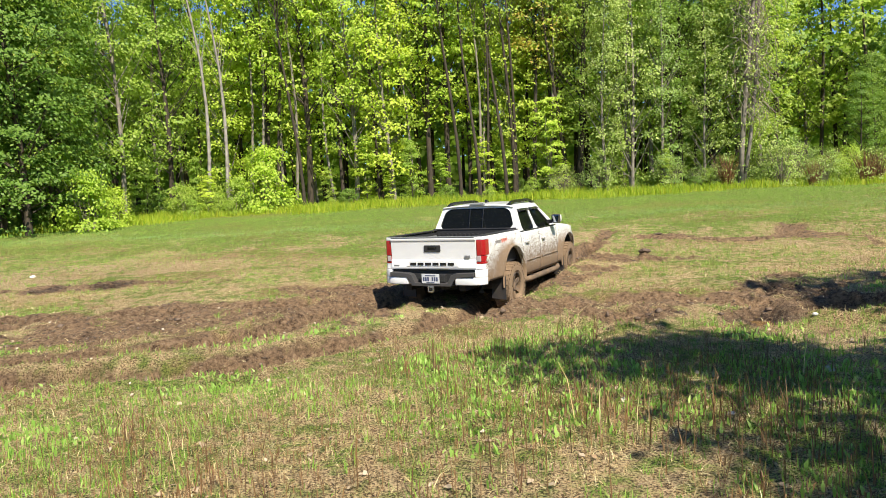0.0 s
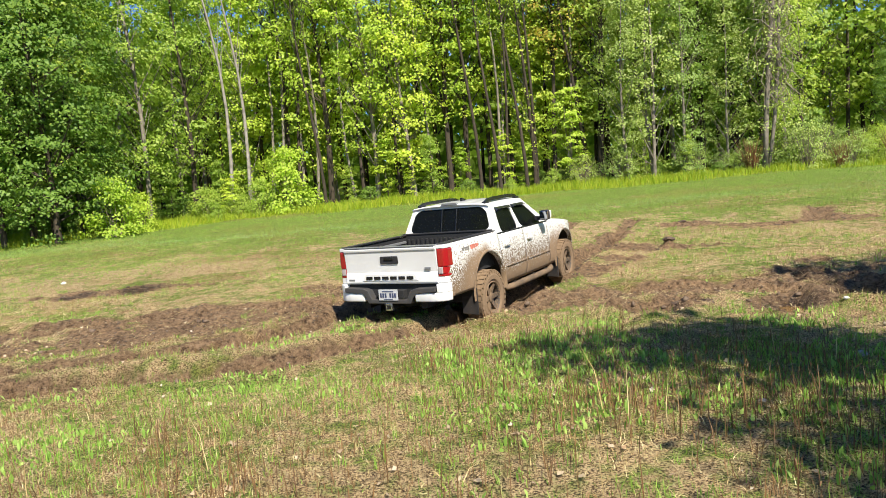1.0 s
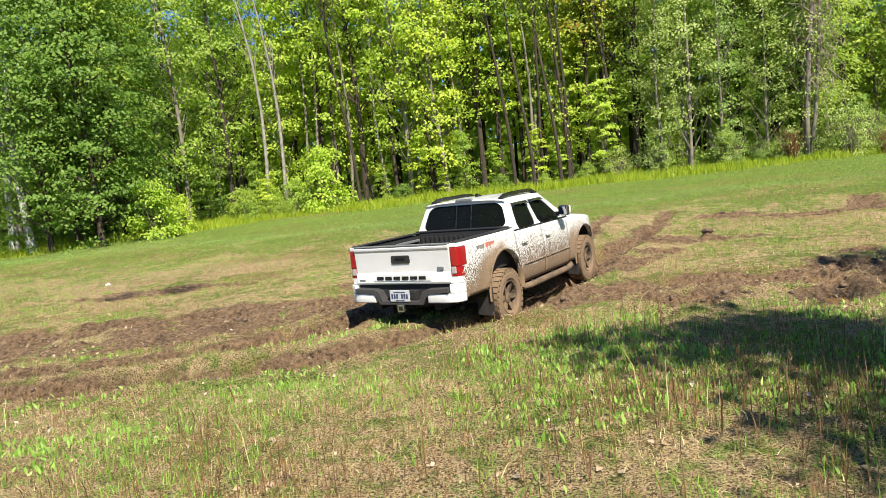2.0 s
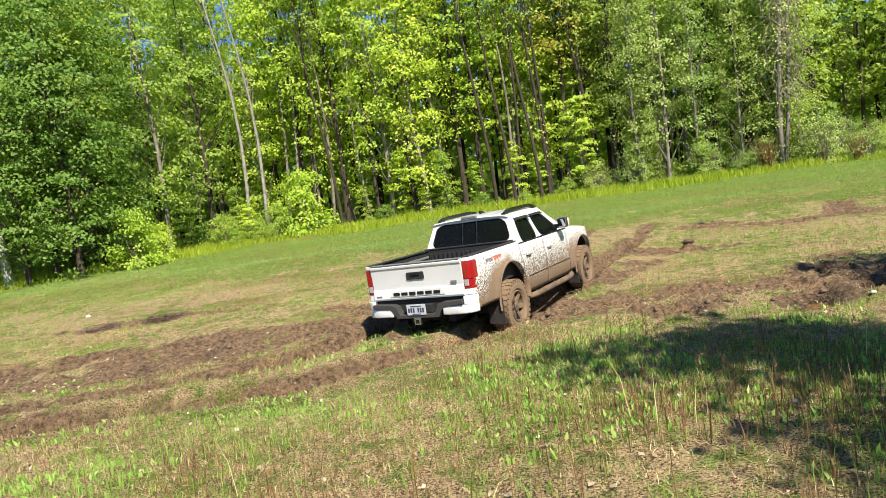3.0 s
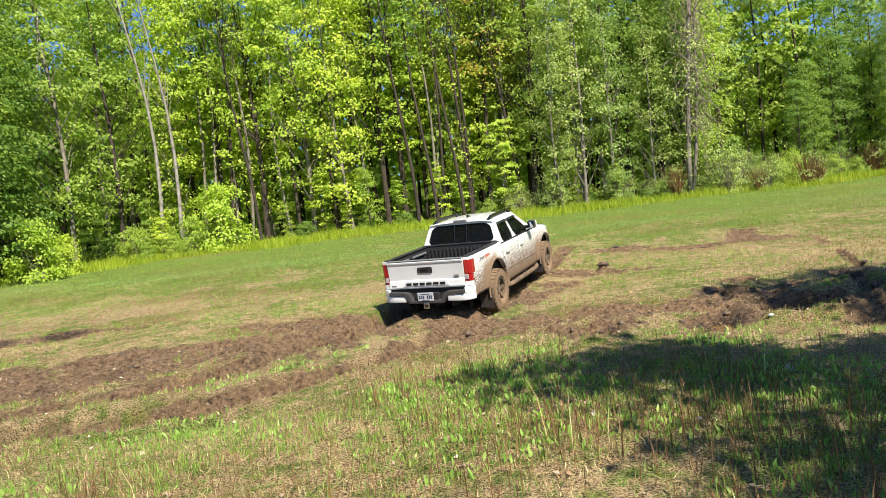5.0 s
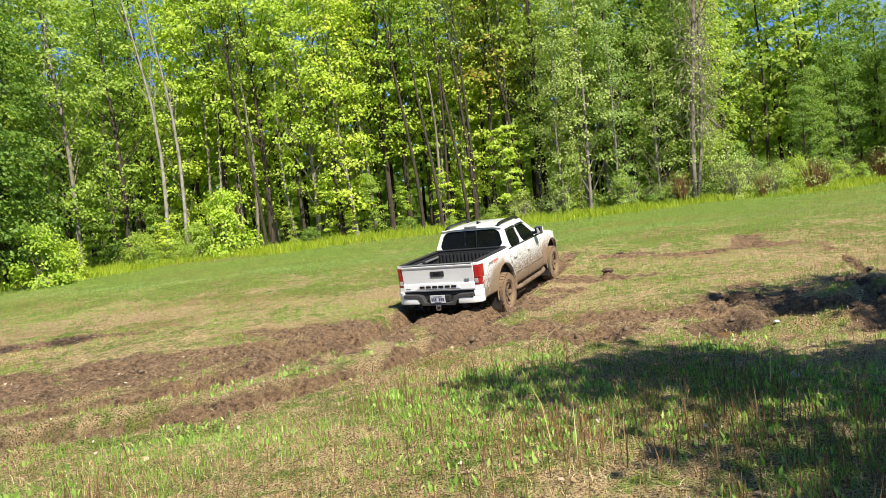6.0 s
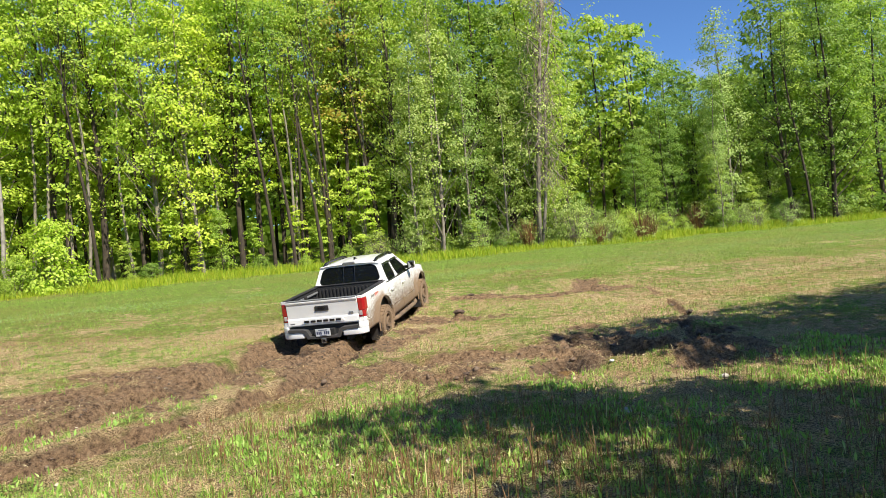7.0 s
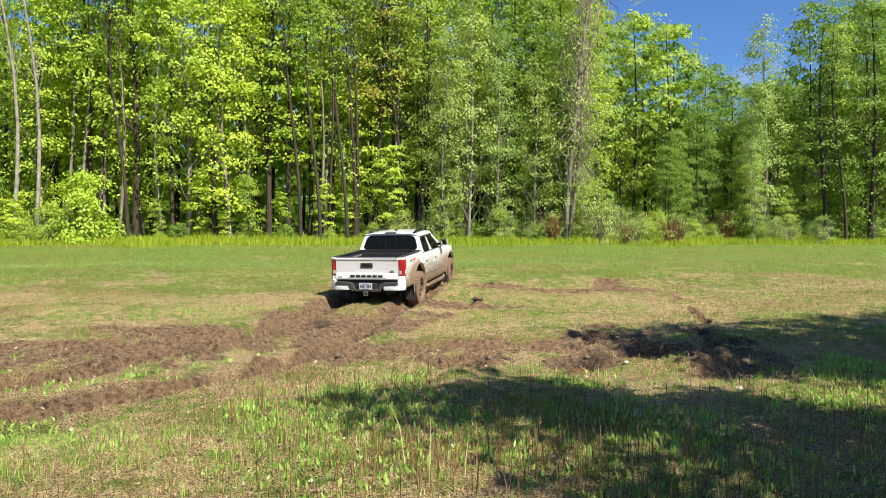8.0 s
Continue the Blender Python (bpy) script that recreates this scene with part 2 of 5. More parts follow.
def blade_mesh(name, verts, counts, material):
    """A mesh of many separate small pieces, each of counts[1] faces over counts[0] points (numpy, fast)."""
    n_v, faces = counts
    pieces = len(verts) // n_v
    base = np.arange(pieces)[:, None] * n_v
    widths = [len(f) for f in faces]
    per = sum(widths)
    flat = np.concatenate([np.array(f) for f in faces])
    loop = (base + flat[None, :]).ravel()
    offs = np.concatenate([[0], np.cumsum(widths)[:-1]])
    start = (np.arange(pieces)[:, None] * per + offs[None, :]).ravel()
    me = bpy.data.meshes.new(name)
    me.vertices.add(len(verts))
    me.vertices.foreach_set("co", np.ascontiguousarray(verts, dtype=np.float32).ravel())
    me.loops.add(len(loop))
    me.loops.foreach_set("vertex_index", loop.astype(np.int32))
    me.polygons.add(len(start))
    me.polygons.foreach_set("loop_start", start.astype(np.int32))
    me.update(calc_edges=True)
    me.materials.append(material)
    return me


# ---- ground ----
def lattice(x, y, seed):
    h = np.sin(x * 127.1 + y * 311.7 + seed * 74.7) * 43758.5453
    return h - np.floor(h)


def value_noise(x, y, seed=0):
    xi, yi = np.floor(x), np.floor(y)
    u, v = x - xi, y - yi
    u, v = u * u * (3 - 2 * u), v * v * (3 - 2 * v)
    a, b = lattice(xi, yi, seed), lattice(xi + 1, yi, seed)
    c, d = lattice(xi, yi + 1, seed), lattice(xi + 1, yi + 1, seed)
    return (a * (1 - u) + b * u) * (1 - v) + (c * (1 - u) + d * u) * v


def fbm(x, y, seed=0, octaves=4):
    total, amp, s = 0.0, 0.5, 0.0
    for i in range(octaves):
        total = total + amp * value_noise(x * 2**i, y * 2**i, seed + i)
        s += amp
        amp *= 0.5
    return total / s


def slope(y):
    return 0.065 * 1.2 * np.logaddexp(0.0, (np.minimum(y, 70.0) - 10.5) / 1.2)


# the truck's line over the field, from its rear axle's centre
HEADING = radians(25.4)
WAY, SIDE = (math.sin(HEADING), math.cos(HEADING)), (math.cos(HEADING), -math.sin(HEADING))


def on_line(along, across):
    return (0.12 + WAY[0] * along + SIDE[0] * across, 11.6 + WAY[1] * along + SIDE[1] * across)


RUTS = [  # middle line, half width, depth
    ([(-14, 7.0), (-7.5, 7.6), (-4.6, 8.0), (-3.1, 8.5), (-2.6, 9.0), (-1.9, 10.0), on_line(-1.0, -0.84), on_line(6.2, -0.82)], 0.30, 0.20),
    ([(-11, 6.6), (-5.0, 6.9), (-2.2, 7.3), (-1.6, 7.95), (-1.0, 8.35), (-0.35, 9.05), on_line(-1.2, 0.84), on_line(0.5, 0.84), on_line(6.2, 0.82)], 0.29, 0.19),
    ([on_line(6.2, -0.82), on_line(8.4, -0.82)], 0.17, 0.09),
    ([on_line(6.2, 0.82), on_line(8.4, 0.82)], 0.17, 0.09),
    ([(-15, 10.4), (-9.0, 10.7), (-6.0, 11.0), (-4.0, 11.2), (-2.3, 11.0), (-0.9, 11.6)], 0.26, 0.12),
    ([(1.6, 10.0), (3.0, 10.1), (4.4, 9.3), (5.0, 8.8), (5.6, 8.2)], 0.32, 0.12),
    ([(9.7, 15.8), (9.3, 14.9), (9.0, 14.3)], 0.07, 0.05),
    ([(8.7, 13.4), (8.0, 12.0), (7.6, 11.1)], 0.09, 0.07),
    ([(7.1, 10.6), (6.6, 9.6), (5.8, 8.2)], 0.10, 0.07),
    ([(5.0, 17.6), (6.1, 16.8), (6.9, 16.3), (8.0, 16.4), (9.4, 18.6)], 0.26, 0.08),
]
BARE = [  # patches of churned earth: x, y, radius along x, radius along y
    (0.9, 12.6, 1.6, 1.9), (-2.0, 12.3, 1.5, 1.0), (-0.6, 11.2, 0.8, 0.9), (-0.2, 9.3, 0.5, 0.6), (-1.0, 8.4, 0.6, 0.4), (-4.7, 11.3, 1.7, 0.7), (-1.6, 10.6, 1.7, 1.3), (-4.6, 10.0, 2.6, 1.5), (-8.5, 9.6, 3.2, 1.5), (0.9, 10.2, 0.8, 1.2), (3.2, 9.8, 1.7, 0.7),
    (5.2, 9.6, 1.1, 1.4), (6.2, 8.4, 0.9, 1.1), (4.9, 7.3, 1.7, 0.55), (5.6, 17.4, 0.8, 0.9), (7.0, 16.4, 1.1, 0.5), (8.6, 16.5, 0.9, 0.7),
    (4.8, 13.9, 0.9, 0.25), (3.2, 14.2, 0.8, 0.7), (2.7, 13.0, 0.6, 0.5), (-7.6, 14.4, 2.6, 0.5), (2.6, 8.8, 0.8, 0.35),
]
HOLES = [  # x, y, radius, depth: water-filled pits and upturned edges
    (4.85, 10.5, 0.30, 0.22), (4.95, 8.5, 0.42, 0.40), (5.25, 8.2, 0.30, 0.24), (5.9, 8.25, 0.25, 0.2), (2.15, 8.6, 0.34, 0.30), (1.75, 8.7, 0.2, 0.2), (2.75, 8.95, 0.2, 0.16),
    (6.9, 9.6, 0.28, 0.2), (5.55, 11.4, 0.22, 0.15), (7.1, 10.7, 0.25, 0.18), (3.85, 8.45, 0.42, 0.10), (-7.2, 14.5, 0.45, 0.02), (-8.6, 14.3, 0.35, 0.02),
    (0.55, 13.3, 0.45, 0.1), (4.0, 13.95, 0.15, -0.13), (6.5, 8.6, 0.4, -0.07), (4.5, 9.1, 0.35, -0.06), (5.6, 7.9, 0.3, -0.10),
]


def to_path(x, y, points):
    """Distance to a bent line, for arrays."""
    best = np.full(np.shape(x), 1e9)
    for (ax, ay), (bx, by) in zip(points, points[1:]):
        dx, dy = bx - ax, by - ay
        t = np.clip(((x - ax) * dx + (y - ay) * dy) / (dx * dx + dy * dy), 0, 1)
        best = np.minimum(best, np.hypot(x - ax - t * dx, y - ay - t * dy))
    return best


def mud_at(x, y):
    """How bare and muddy the ground is, 0 to 1."""
    ragged = (fbm(x * 1.7, y * 1.7, 3) - 0.5) * 0.9 + (fbm(x * 6, y * 6, 5, 3) - 0.5) * 0.45
    m = np.zeros(np.shape(x))
    for line, half, depth in RUTS:
        d = to_path(x, y, line)
        m = np.maximum(m, np.clip(1.36 - d / (half * 1.5) + ragged * 0.8, 0, 1) * (1.0 if depth > 0.1 else 0.8))
    for px, py, rx, ry in BARE:
        d = np.hypot((x - px) / rx, (y - py) / ry)
        m = np.maximum(m, np.clip((1.08 - d) * 1.5 + ragged * 3.0, 0, 1) * 0.82)
    for px, py, r, depth in HOLES:
        m = np.maximum(m, np.clip(1.9 - np.hypot(x - px, y - py) / r + ragged, 0, 1))
    return m


def wet_at(x, y):
    """How wet the mud is."""
    w = np.zeros(np.shape(x))
    for line, half, depth in RUTS:
        w = np.maximum(w, np.clip(1.0 - to_path(x, y, line) / half, 0, 1) * depth * 4.0)
    for px, py, r, depth in HOLES:
        if depth > 0:
            w = np.maximum(w, np.clip(1.5 - np.hypot(x - px, y - py) / r, 0, 1))
    return np.clip(w + (fbm(x * 2.3, y * 2.3, 17) - 0.5) * 0.7, 0, 1)


def ground_z(x, y, fine=True):
    x, y = np.asarray(x, float), np.asarray(y, float)
    z = slope(y) + (fbm(x * 0.35, y * 0.35, 11, 3) - 0.5) * 0.16 * np.clip((60 - np.abs(y)) / 30, 0, 1)
    near = (np.abs(x) < 20) & (y > 3) & (y < 24)
    m = np.where(near, mud_at(x, y), 0.0)
    for line, half, depth in RUTS:
        d = np.abs(to_path(x, y, line) + (fbm(x * 2.2, y * 2.2, 83, 3) - 0.5) * half * 1.3)
        z = z - depth * np.exp(-((d / half) ** 8)) + depth * 0.32 * np.exp(-(((d - half * 1.75) / (half * 0.55)) ** 2))
    ax, ay = x - 0.12, y - 11.6
    along, across = ax * WAY[0] + ay * WAY[1], ax * SIDE[0] + ay * SIDE[1]
    z = z - 0.13 * np.exp(-((across / 1.25) ** 4)) * np.clip((along + 1.8) / 1.4, 0, 1) * np.clip((8.2 - along) / 2.5, 0, 1)
    for px, py, r, depth in HOLES:
        d = np.hypot(x - px, y - py)
        z = z - depth * np.exp(-((d / r) ** 2)) + max(depth, 0) * 0.35 * np.exp(-(((d - r * 1.6) / (r * 0.5)) ** 2))
    if fine:
        lumps = np.abs(fbm(x * 3.2, y * 3.2, 23, 4) - 0.5) * 0.24 + (fbm(x * 9.0, y * 9.0, 29, 3) - 0.5) * 0.19
        z = z + m * (lumps - 0.03) + (1 - m) * (fbm(x * 4.0, y * 4.0, 31, 3) - 0.5) * 0.05 * near
    return z


def spread(stops):
    """Grid lines: from stop to stop at the step given."""
    out = []
    for (a, b, step) in stops:
        out += list(np.linspace(a, b, max(1, round((b - a) / step)), endpoint=False))
    return np.array(out + [stops[-1][1]])


gx = spread([(-700, -100, 100), (-100, -40, 12), (-40, -18, 2), (-18, -8, 0.16), (-8, 9.5, 0.055), (9.5, 18, 0.2), (18, 40, 2), (40, 100, 12), (100, 700, 100)])
gy = spread([(-700, -60, 80), (-60, -6, 6), (-6, 3, 0.5), (3, 6.4, 0.12), (6.4, 18.5, 0.055), (18.5, 24, 0.2), (24, 44, 1.0), (44, 100, 8), (100, 900, 100)])
GX, GY = np.meshgrid(gx, gy)
GZ = ground_z(GX, GY)
nx, ny = len(gx), len(gy)
idx = np.arange(nx * ny).reshape(ny, nx)
quads = np.stack([idx[:-1, :-1], idx[:-1, 1:], idx[1:, 1:], idx[1:, :-1]], -1).reshape(-1, 4)

gm_ = Nodes("field_ground")
gco = gm_.coord()
patch = gm_.noise(0.55, 5, 0.6, gco)
tuft = gm_.noise(4.5, 6, 0.65, gco)
thatch = gm_.noise(55, 6, 0.75, gco)
streak = gm_.noise(30, 5, 0.7, gco, (0.35, 1.4, 1))
# straw and soil; the dark stop paints shade into the thatch's gaps
soil_shaded = gm_.ramp(thatch, (0.43, (0.04, 0.022, 0.010)), (0.49, (0.43, 0.275, 0.13)), (0.555, (0.80, 0.61, 0.34)))
soil_shaded = gm_.mix(gm_.ramp(streak, (0.5, 0.0), (0.7, 0.6)), soil_shaded, (0.52, 0.37, 0.18))
# green cover, its dark stop painted as shade low between blades
green = gm_.ramp(thatch, (0.42, (0.03, 0.05, 0.010)), (0.58, (0.30, 0.40, 0.06)))
gy_co = gm_.xyz(gco)[1]
lush = gm_.n.new("ShaderNodeMapRange")
gm_.put(gm_.math("ADD", gy_co, gm_.math("MULTIPLY", gm_.math("SUBTRACT", patch, 0.5), 9.0)), lush.inputs["Value"])
lush.inputs["From Min"].default_value, lush.inputs["From Max"].default_value = 17.0, 29.0
lush.inputs["To Min"].default_value, lush.inputs["To Max"].default_value = 0.0, 0.16
drift = gm_.noise(0.16, 4, 0.6, gco, (0.7, 1.7, 1))
cover = gm_.math("ADD", gm_.math("ADD", gm_.math("MULTIPLY", tuft, 0.48), gm_.math("MULTIPLY", patch, 0.32)), lush.outputs[0])
cover = gm_.math("ADD", cover, gm_.math("MULTIPLY", drift, 0.20))
rusty = gm_.ramp(gm_.noise(0.42, 4, 0.6, gco, (0.6, 1.3, 1)), (0.50, 0.0), (0.60, 0.75))
soil_shaded = gm_.mix(gm_.math("MULTIPLY", rusty, 0.6), soil_shaded, gm_.ramp(thatch, (0.35, (0.09, 0.04, 0.015)), (0.65, (0.42, 0.23, 0.10))))
green = gm_.mix(gm_.math("MULTIPLY", rusty, 0.45), green, gm_.ramp(thatch, (0.35, (0.12, 0.07, 0.02)), (0.65, (0.44, 0.33, 0.10))))
meadow = gm_.mix(gm_.ramp(cover, (0.47, 0.0), (0.555, 1.0)), soil_shaded, green)
clod = gm_.noise(14, 6, 0.7, gco)
clod = gm_.math("ADD", gm_.math("MULTIPLY", clod, 0.6), gm_.math("MULTIPLY", gm_.noise(60, 5, 0.7, gco), 0.4))
# dry mud; the lowest stop paints shade into valleys between clods
dry = gm_.ramp(clod, (0.40, (0.050, 0.027, 0.014)), (0.47, (0.20, 0.122, 0.066)), (0.60, (0.46, 0.295, 0.165)))
wet = gm_.ramp(clod, (0.42, (0.024, 0.013, 0.007)), (0.58, (0.11, 0.066, 0.040)))
wetness = gm_.ramp(gm_.attribute("wet"), (0.25, 0.0), (0.75, 1.0))
earth = gm_.mix(wetness, dry, wet)
earth = gm_.mix(gm_.ramp(gm_.noise(1.3, 5, 0.6, gco), (0.54, 0.0), (0.68, 0.5)), earth, wet)
bits = gm_.noise(46, 4, 0.75, gco, (0.3, 1.2, 1))
earth = gm_.mix(gm_.math("MULTIPLY", gm_.ramp(bits, (0.54, 0.0), (0.62, 0.85)), gm_.ramp(patch, (0.40, 0.25), (0.56, 1.0))), earth, (0.46, 0.33, 0.21))
bare = gm_.ramp(gm_.math("ADD", gm_.attribute("mud"), gm_.math("MULTIPLY", gm_.math("SUBTRACT", thatch, 0.5), 0.5)), (0.38, 0.0), (0.56, 1.0))
gm_.set(base_color=gm_.mix(bare, meadow, earth),
        roughness=gm_.math("SUBTRACT", 0.95, gm_.math("MULTIPLY", gm_.math("MULTIPLY", wetness, bare), 0.45)), specular_ior_level=0.3)
gm_.bump(gm_.math("ADD", thatch, gm_.math("MULTIPLY", clod, 2.0)), 1.0, 0.07)

ground = sheet("ground", np.stack([GX, GY, GZ], -1).reshape(-1, 3).tolist(), quads.tolist(), gm_.mat, True)
near = ((np.abs(GX) < 20) & (GY > 3) & (GY < 24)).ravel()
for key, fn in (("mud", mud_at), ("wet", wet_at)):
    at = ground.data.attributes.new(key, "FLOAT", "POINT")
    at.data.foreach_set("value", np.where(near, fn(GX.ravel(), GY.ravel()), 0.0).astype(np.float32))
tagged(ground, "sunlit meadow of thin grass and churned brown mud ruts", "ground", kind="structure")


# ---- the truck: x right, y forward from the rear axle, z up from the hubs ----
TRUCK_WAY = [
    (0.0, 0.257, 11.755, 0.26, 0.23, 0.68, -26.09), (0.5, -0.123, 10.988, 0.226, 0.99, 0.1, -26.13),
    (1.0, -0.576, 10.275, 0.23, 1.11, 0.16, -27.46), (1.5, -0.81, 9.95, 0.251, 0.97, 0.62, -27.33),
    (1.7, -0.86, 9.85, 0.262, 0.97, 0.8, -26.6), (2.8, -0.66, 10.12, 0.262, 1.1, 0.6, -26.3),
    (3.0, -0.502, 10.477, 0.228, 1.36, -0.09, -26.9), (3.5, -0.048, 11.061, 0.211, 1.27, -0.08, -23.64),
    (4.0, 0.285, 11.75, 0.258, 0.75, 0.73, -26.05), (4.5, 0.684, 12.667, 0.271, 1.16, 1.75, -26.71),
    (5.0, 0.836, 13.165, 0.307, 5.01, 1.24, -28.06), (5.2, 0.84, 13.33, 0.30, 4.9, 1.4, -28.2),
    (6.3, 1.17, 14.25, 0.275, 6.0, 1.4, -29.2), (6.5, 1.299, 14.476, 0.28, 6.59, 1.24, -29.5),
    (7.0, 1.692, 14.70, 0.304, 6.59, -0.79, -27.71), (7.5, 2.028, 15.68, 0.331, 7.05, 0.43, -27.05),
    (8.0, 2.373, 16.571, 0.521, 4.26, -0.09, -26.8),
]
AXLES = (0.0, 3.235)
ARCH_Z, ARCH_R, TYRE_R = 0.09, 0.515, 0.41
truck = tagged(new("pickup_truck"), "white double-cab pickup truck splashed with brown mud, stuck in ruts", "pickup truck")


def box(x0, x1, y0, y1, z0, z1, bevel=0.0, bm=None):
    bm = bm or bmesh.new()
    made = bmesh.ops.create_cube(bm, size=1, matrix=Matrix.LocRotScale(((x0 + x1) / 2, (y0 + y1) / 2, (z0 + z1) / 2), None, (x1 - x0, y1 - y0, z1 - z0)))
    if bevel:
        edges = list({e for v in made["verts"] for e in v.link_edges})
        bmesh.ops.bevel(bm, geom=edges, offset=bevel, segments=2, affect="EDGES", profile=0.6)
    return bm


def prism(outline, a, b, axis, bevel=0.0, bm=None):
    """An outline drawn in the plane across axis, drawn out from a to b. Axis x: points are (y, z); axis y: (x, z); axis z: (x, y)."""
    bm = bm or bmesh.new()

    def at(p, q):
        return {"x": (q, p[0], p[1]), "y": (p[0], q, p[1]), "z": (p[0], p[1], q)}[axis]

    lo = [bm.verts.new(at(p, a)) for p in outline]
    hi = [bm.verts.new(at(p, b)) for p in outline]
    faces = [bm.faces.new(lo), bm.faces.new(hi[::-1])]
    for i in range(len(lo)):
        j = (i + 1) % len(lo)
        faces.append(bm.faces.new((lo[j], lo[i], hi[i], hi[j])))
    bmesh.ops.recalc_face_normals(bm, faces=faces)
    if bevel:
        bmesh.ops.bevel(bm, geom=list({e for f in faces for e in f.edges}), offset=bevel, segments=2, affect="EDGES", profile=0.6)
    return bm


def lathe(profile, steps, bm=None):
    """Turns (x, radius) points about the x axis."""
    bm = bm or bmesh.new()
    rings = []
    for i in range(steps):
        a = 2 * math.pi * i / steps
        rings.append([bm.verts.new((x, r * math.cos(a), r * math.sin(a))) for x, r in profile])
    for i in range(steps):
        p, q = rings[i], rings[(i + 1) % steps]
        for k in range(len(profile) - 1):
            bm.faces.new((p[k], p[k + 1], q[k + 1], q[k]))
    bmesh.ops.recalc_face_normals(bm, faces=bm.faces[:])
    return bm


def tube(points, radius, sides=8, bm=None, cap=True):
    bm = bm or bmesh.new()
    rings = []
    for i, p in enumerate(points):
        p = Vector(p)
        ahead = (Vector(points[min(i + 1, len(points) - 1)]) - Vector(points[max(i - 1, 0)])).normalized()
        u = ahead.orthogonal().normalized() if i == 0 else (rings_u - ahead * rings_u.dot(ahead)).normalized()
        rings_u = u
        w = ahead.cross(u)
        r = radius[i] if isinstance(radius, (list, tuple)) else radius
        rings.append([bm.verts.new(p + (u * math.cos(2 * math.pi * k / sides) + w * math.sin(2 * math.pi * k / sides)) * r) for k in range(sides)])
    for a, b in zip(rings, rings[1:]):
        for k in range(sides):
            bm.faces.new((a[k], a[(k + 1) % sides], b[(k + 1) % sides], b[k]))
    if cap:
        bm.faces.new(rings[0][::-1])
        bm.faces.new(rings[-1])
    return bm


def flank(y, z):
    """Half width of the body's side at y and z."""
    x = 0.905 - 0.05 * max(0.0, (z - 0.40) / 0.45) ** 2 - 0.10 * max(0.0, (0.22 - z) / 0.30) ** 2
    x -= 0.17 * max(0.0, (y - 3.35) / 0.7) ** 2
    x -= 0.03 * max(0.0, (-0.85 - y) / 0.3) ** 2
    for ya in AXLES:  # the swelling round the wheels
        d = math.hypot(y - ya, z - ARCH_Z)
        x += 0.028 * math.exp(-(((d - ARCH_R) / 0.11) ** 2))
    return x


def side_panel(side, y0, y1, low, high, step=0.055, nz=15):
    """A pressed side panel between two heights (functions of y), cut round the wheel arches."""
    bm = bmesh.new()
    n = max(2, round((y1 - y0) / step))
    grid = {}
    for i in range(n + 1):
        y = y0 + (y1 - y0) * i / n
        for k in range(nz + 1):
            grid[i, k] = (y, low(y) + (high(y) - low(y)) * k / nz)
    keep = []
    for i in range(n):
        for k in range(nz):
            cy = (grid[i, k][0] + grid[i + 1, k][0]) / 2
            cz = (grid[i, k][1] + grid[i, k + 1][1]) / 2
            if all(math.hypot(cy - ya, cz - ARCH_Z) > ARCH_R or cz < -0.5 for ya in AXLES):
                keep.append((i, k))
    verts = {}
    for i, k in keep:
        for key in ((i, k), (i + 1, k), (i + 1, k + 1), (i, k + 1)):
            if key not in verts:
                y, z = grid[key]
                for ya in AXLES:
                    d = math.hypot(y - ya, z - ARCH_Z)
                    if d < ARCH_R + 0.02:
                        y, z = ya + (y - ya) / d * ARCH_R, ARCH_Z + (z - ARCH_Z) / d * ARCH_R
                verts[key] = bm.verts.new((side * flank(y, z), y, z))
    for i, k in keep:
        corner = [verts[key] for key in ((i, k), (i + 1, k), (i + 1, k + 1), (i, k + 1))]
        if len(set(corner)) == 4:
            bm.faces.new(corner if side > 0 else corner[::-1])
    bm.normal_update()
    bmesh.ops.solidify(bm, geom=bm.faces[:], thickness=0.018)
    return bm


def belt(y):
    return 0.80 if y < 2.5 else 0.80 - 0.11 * ((y - 2.5) / 1.5) ** 1.6


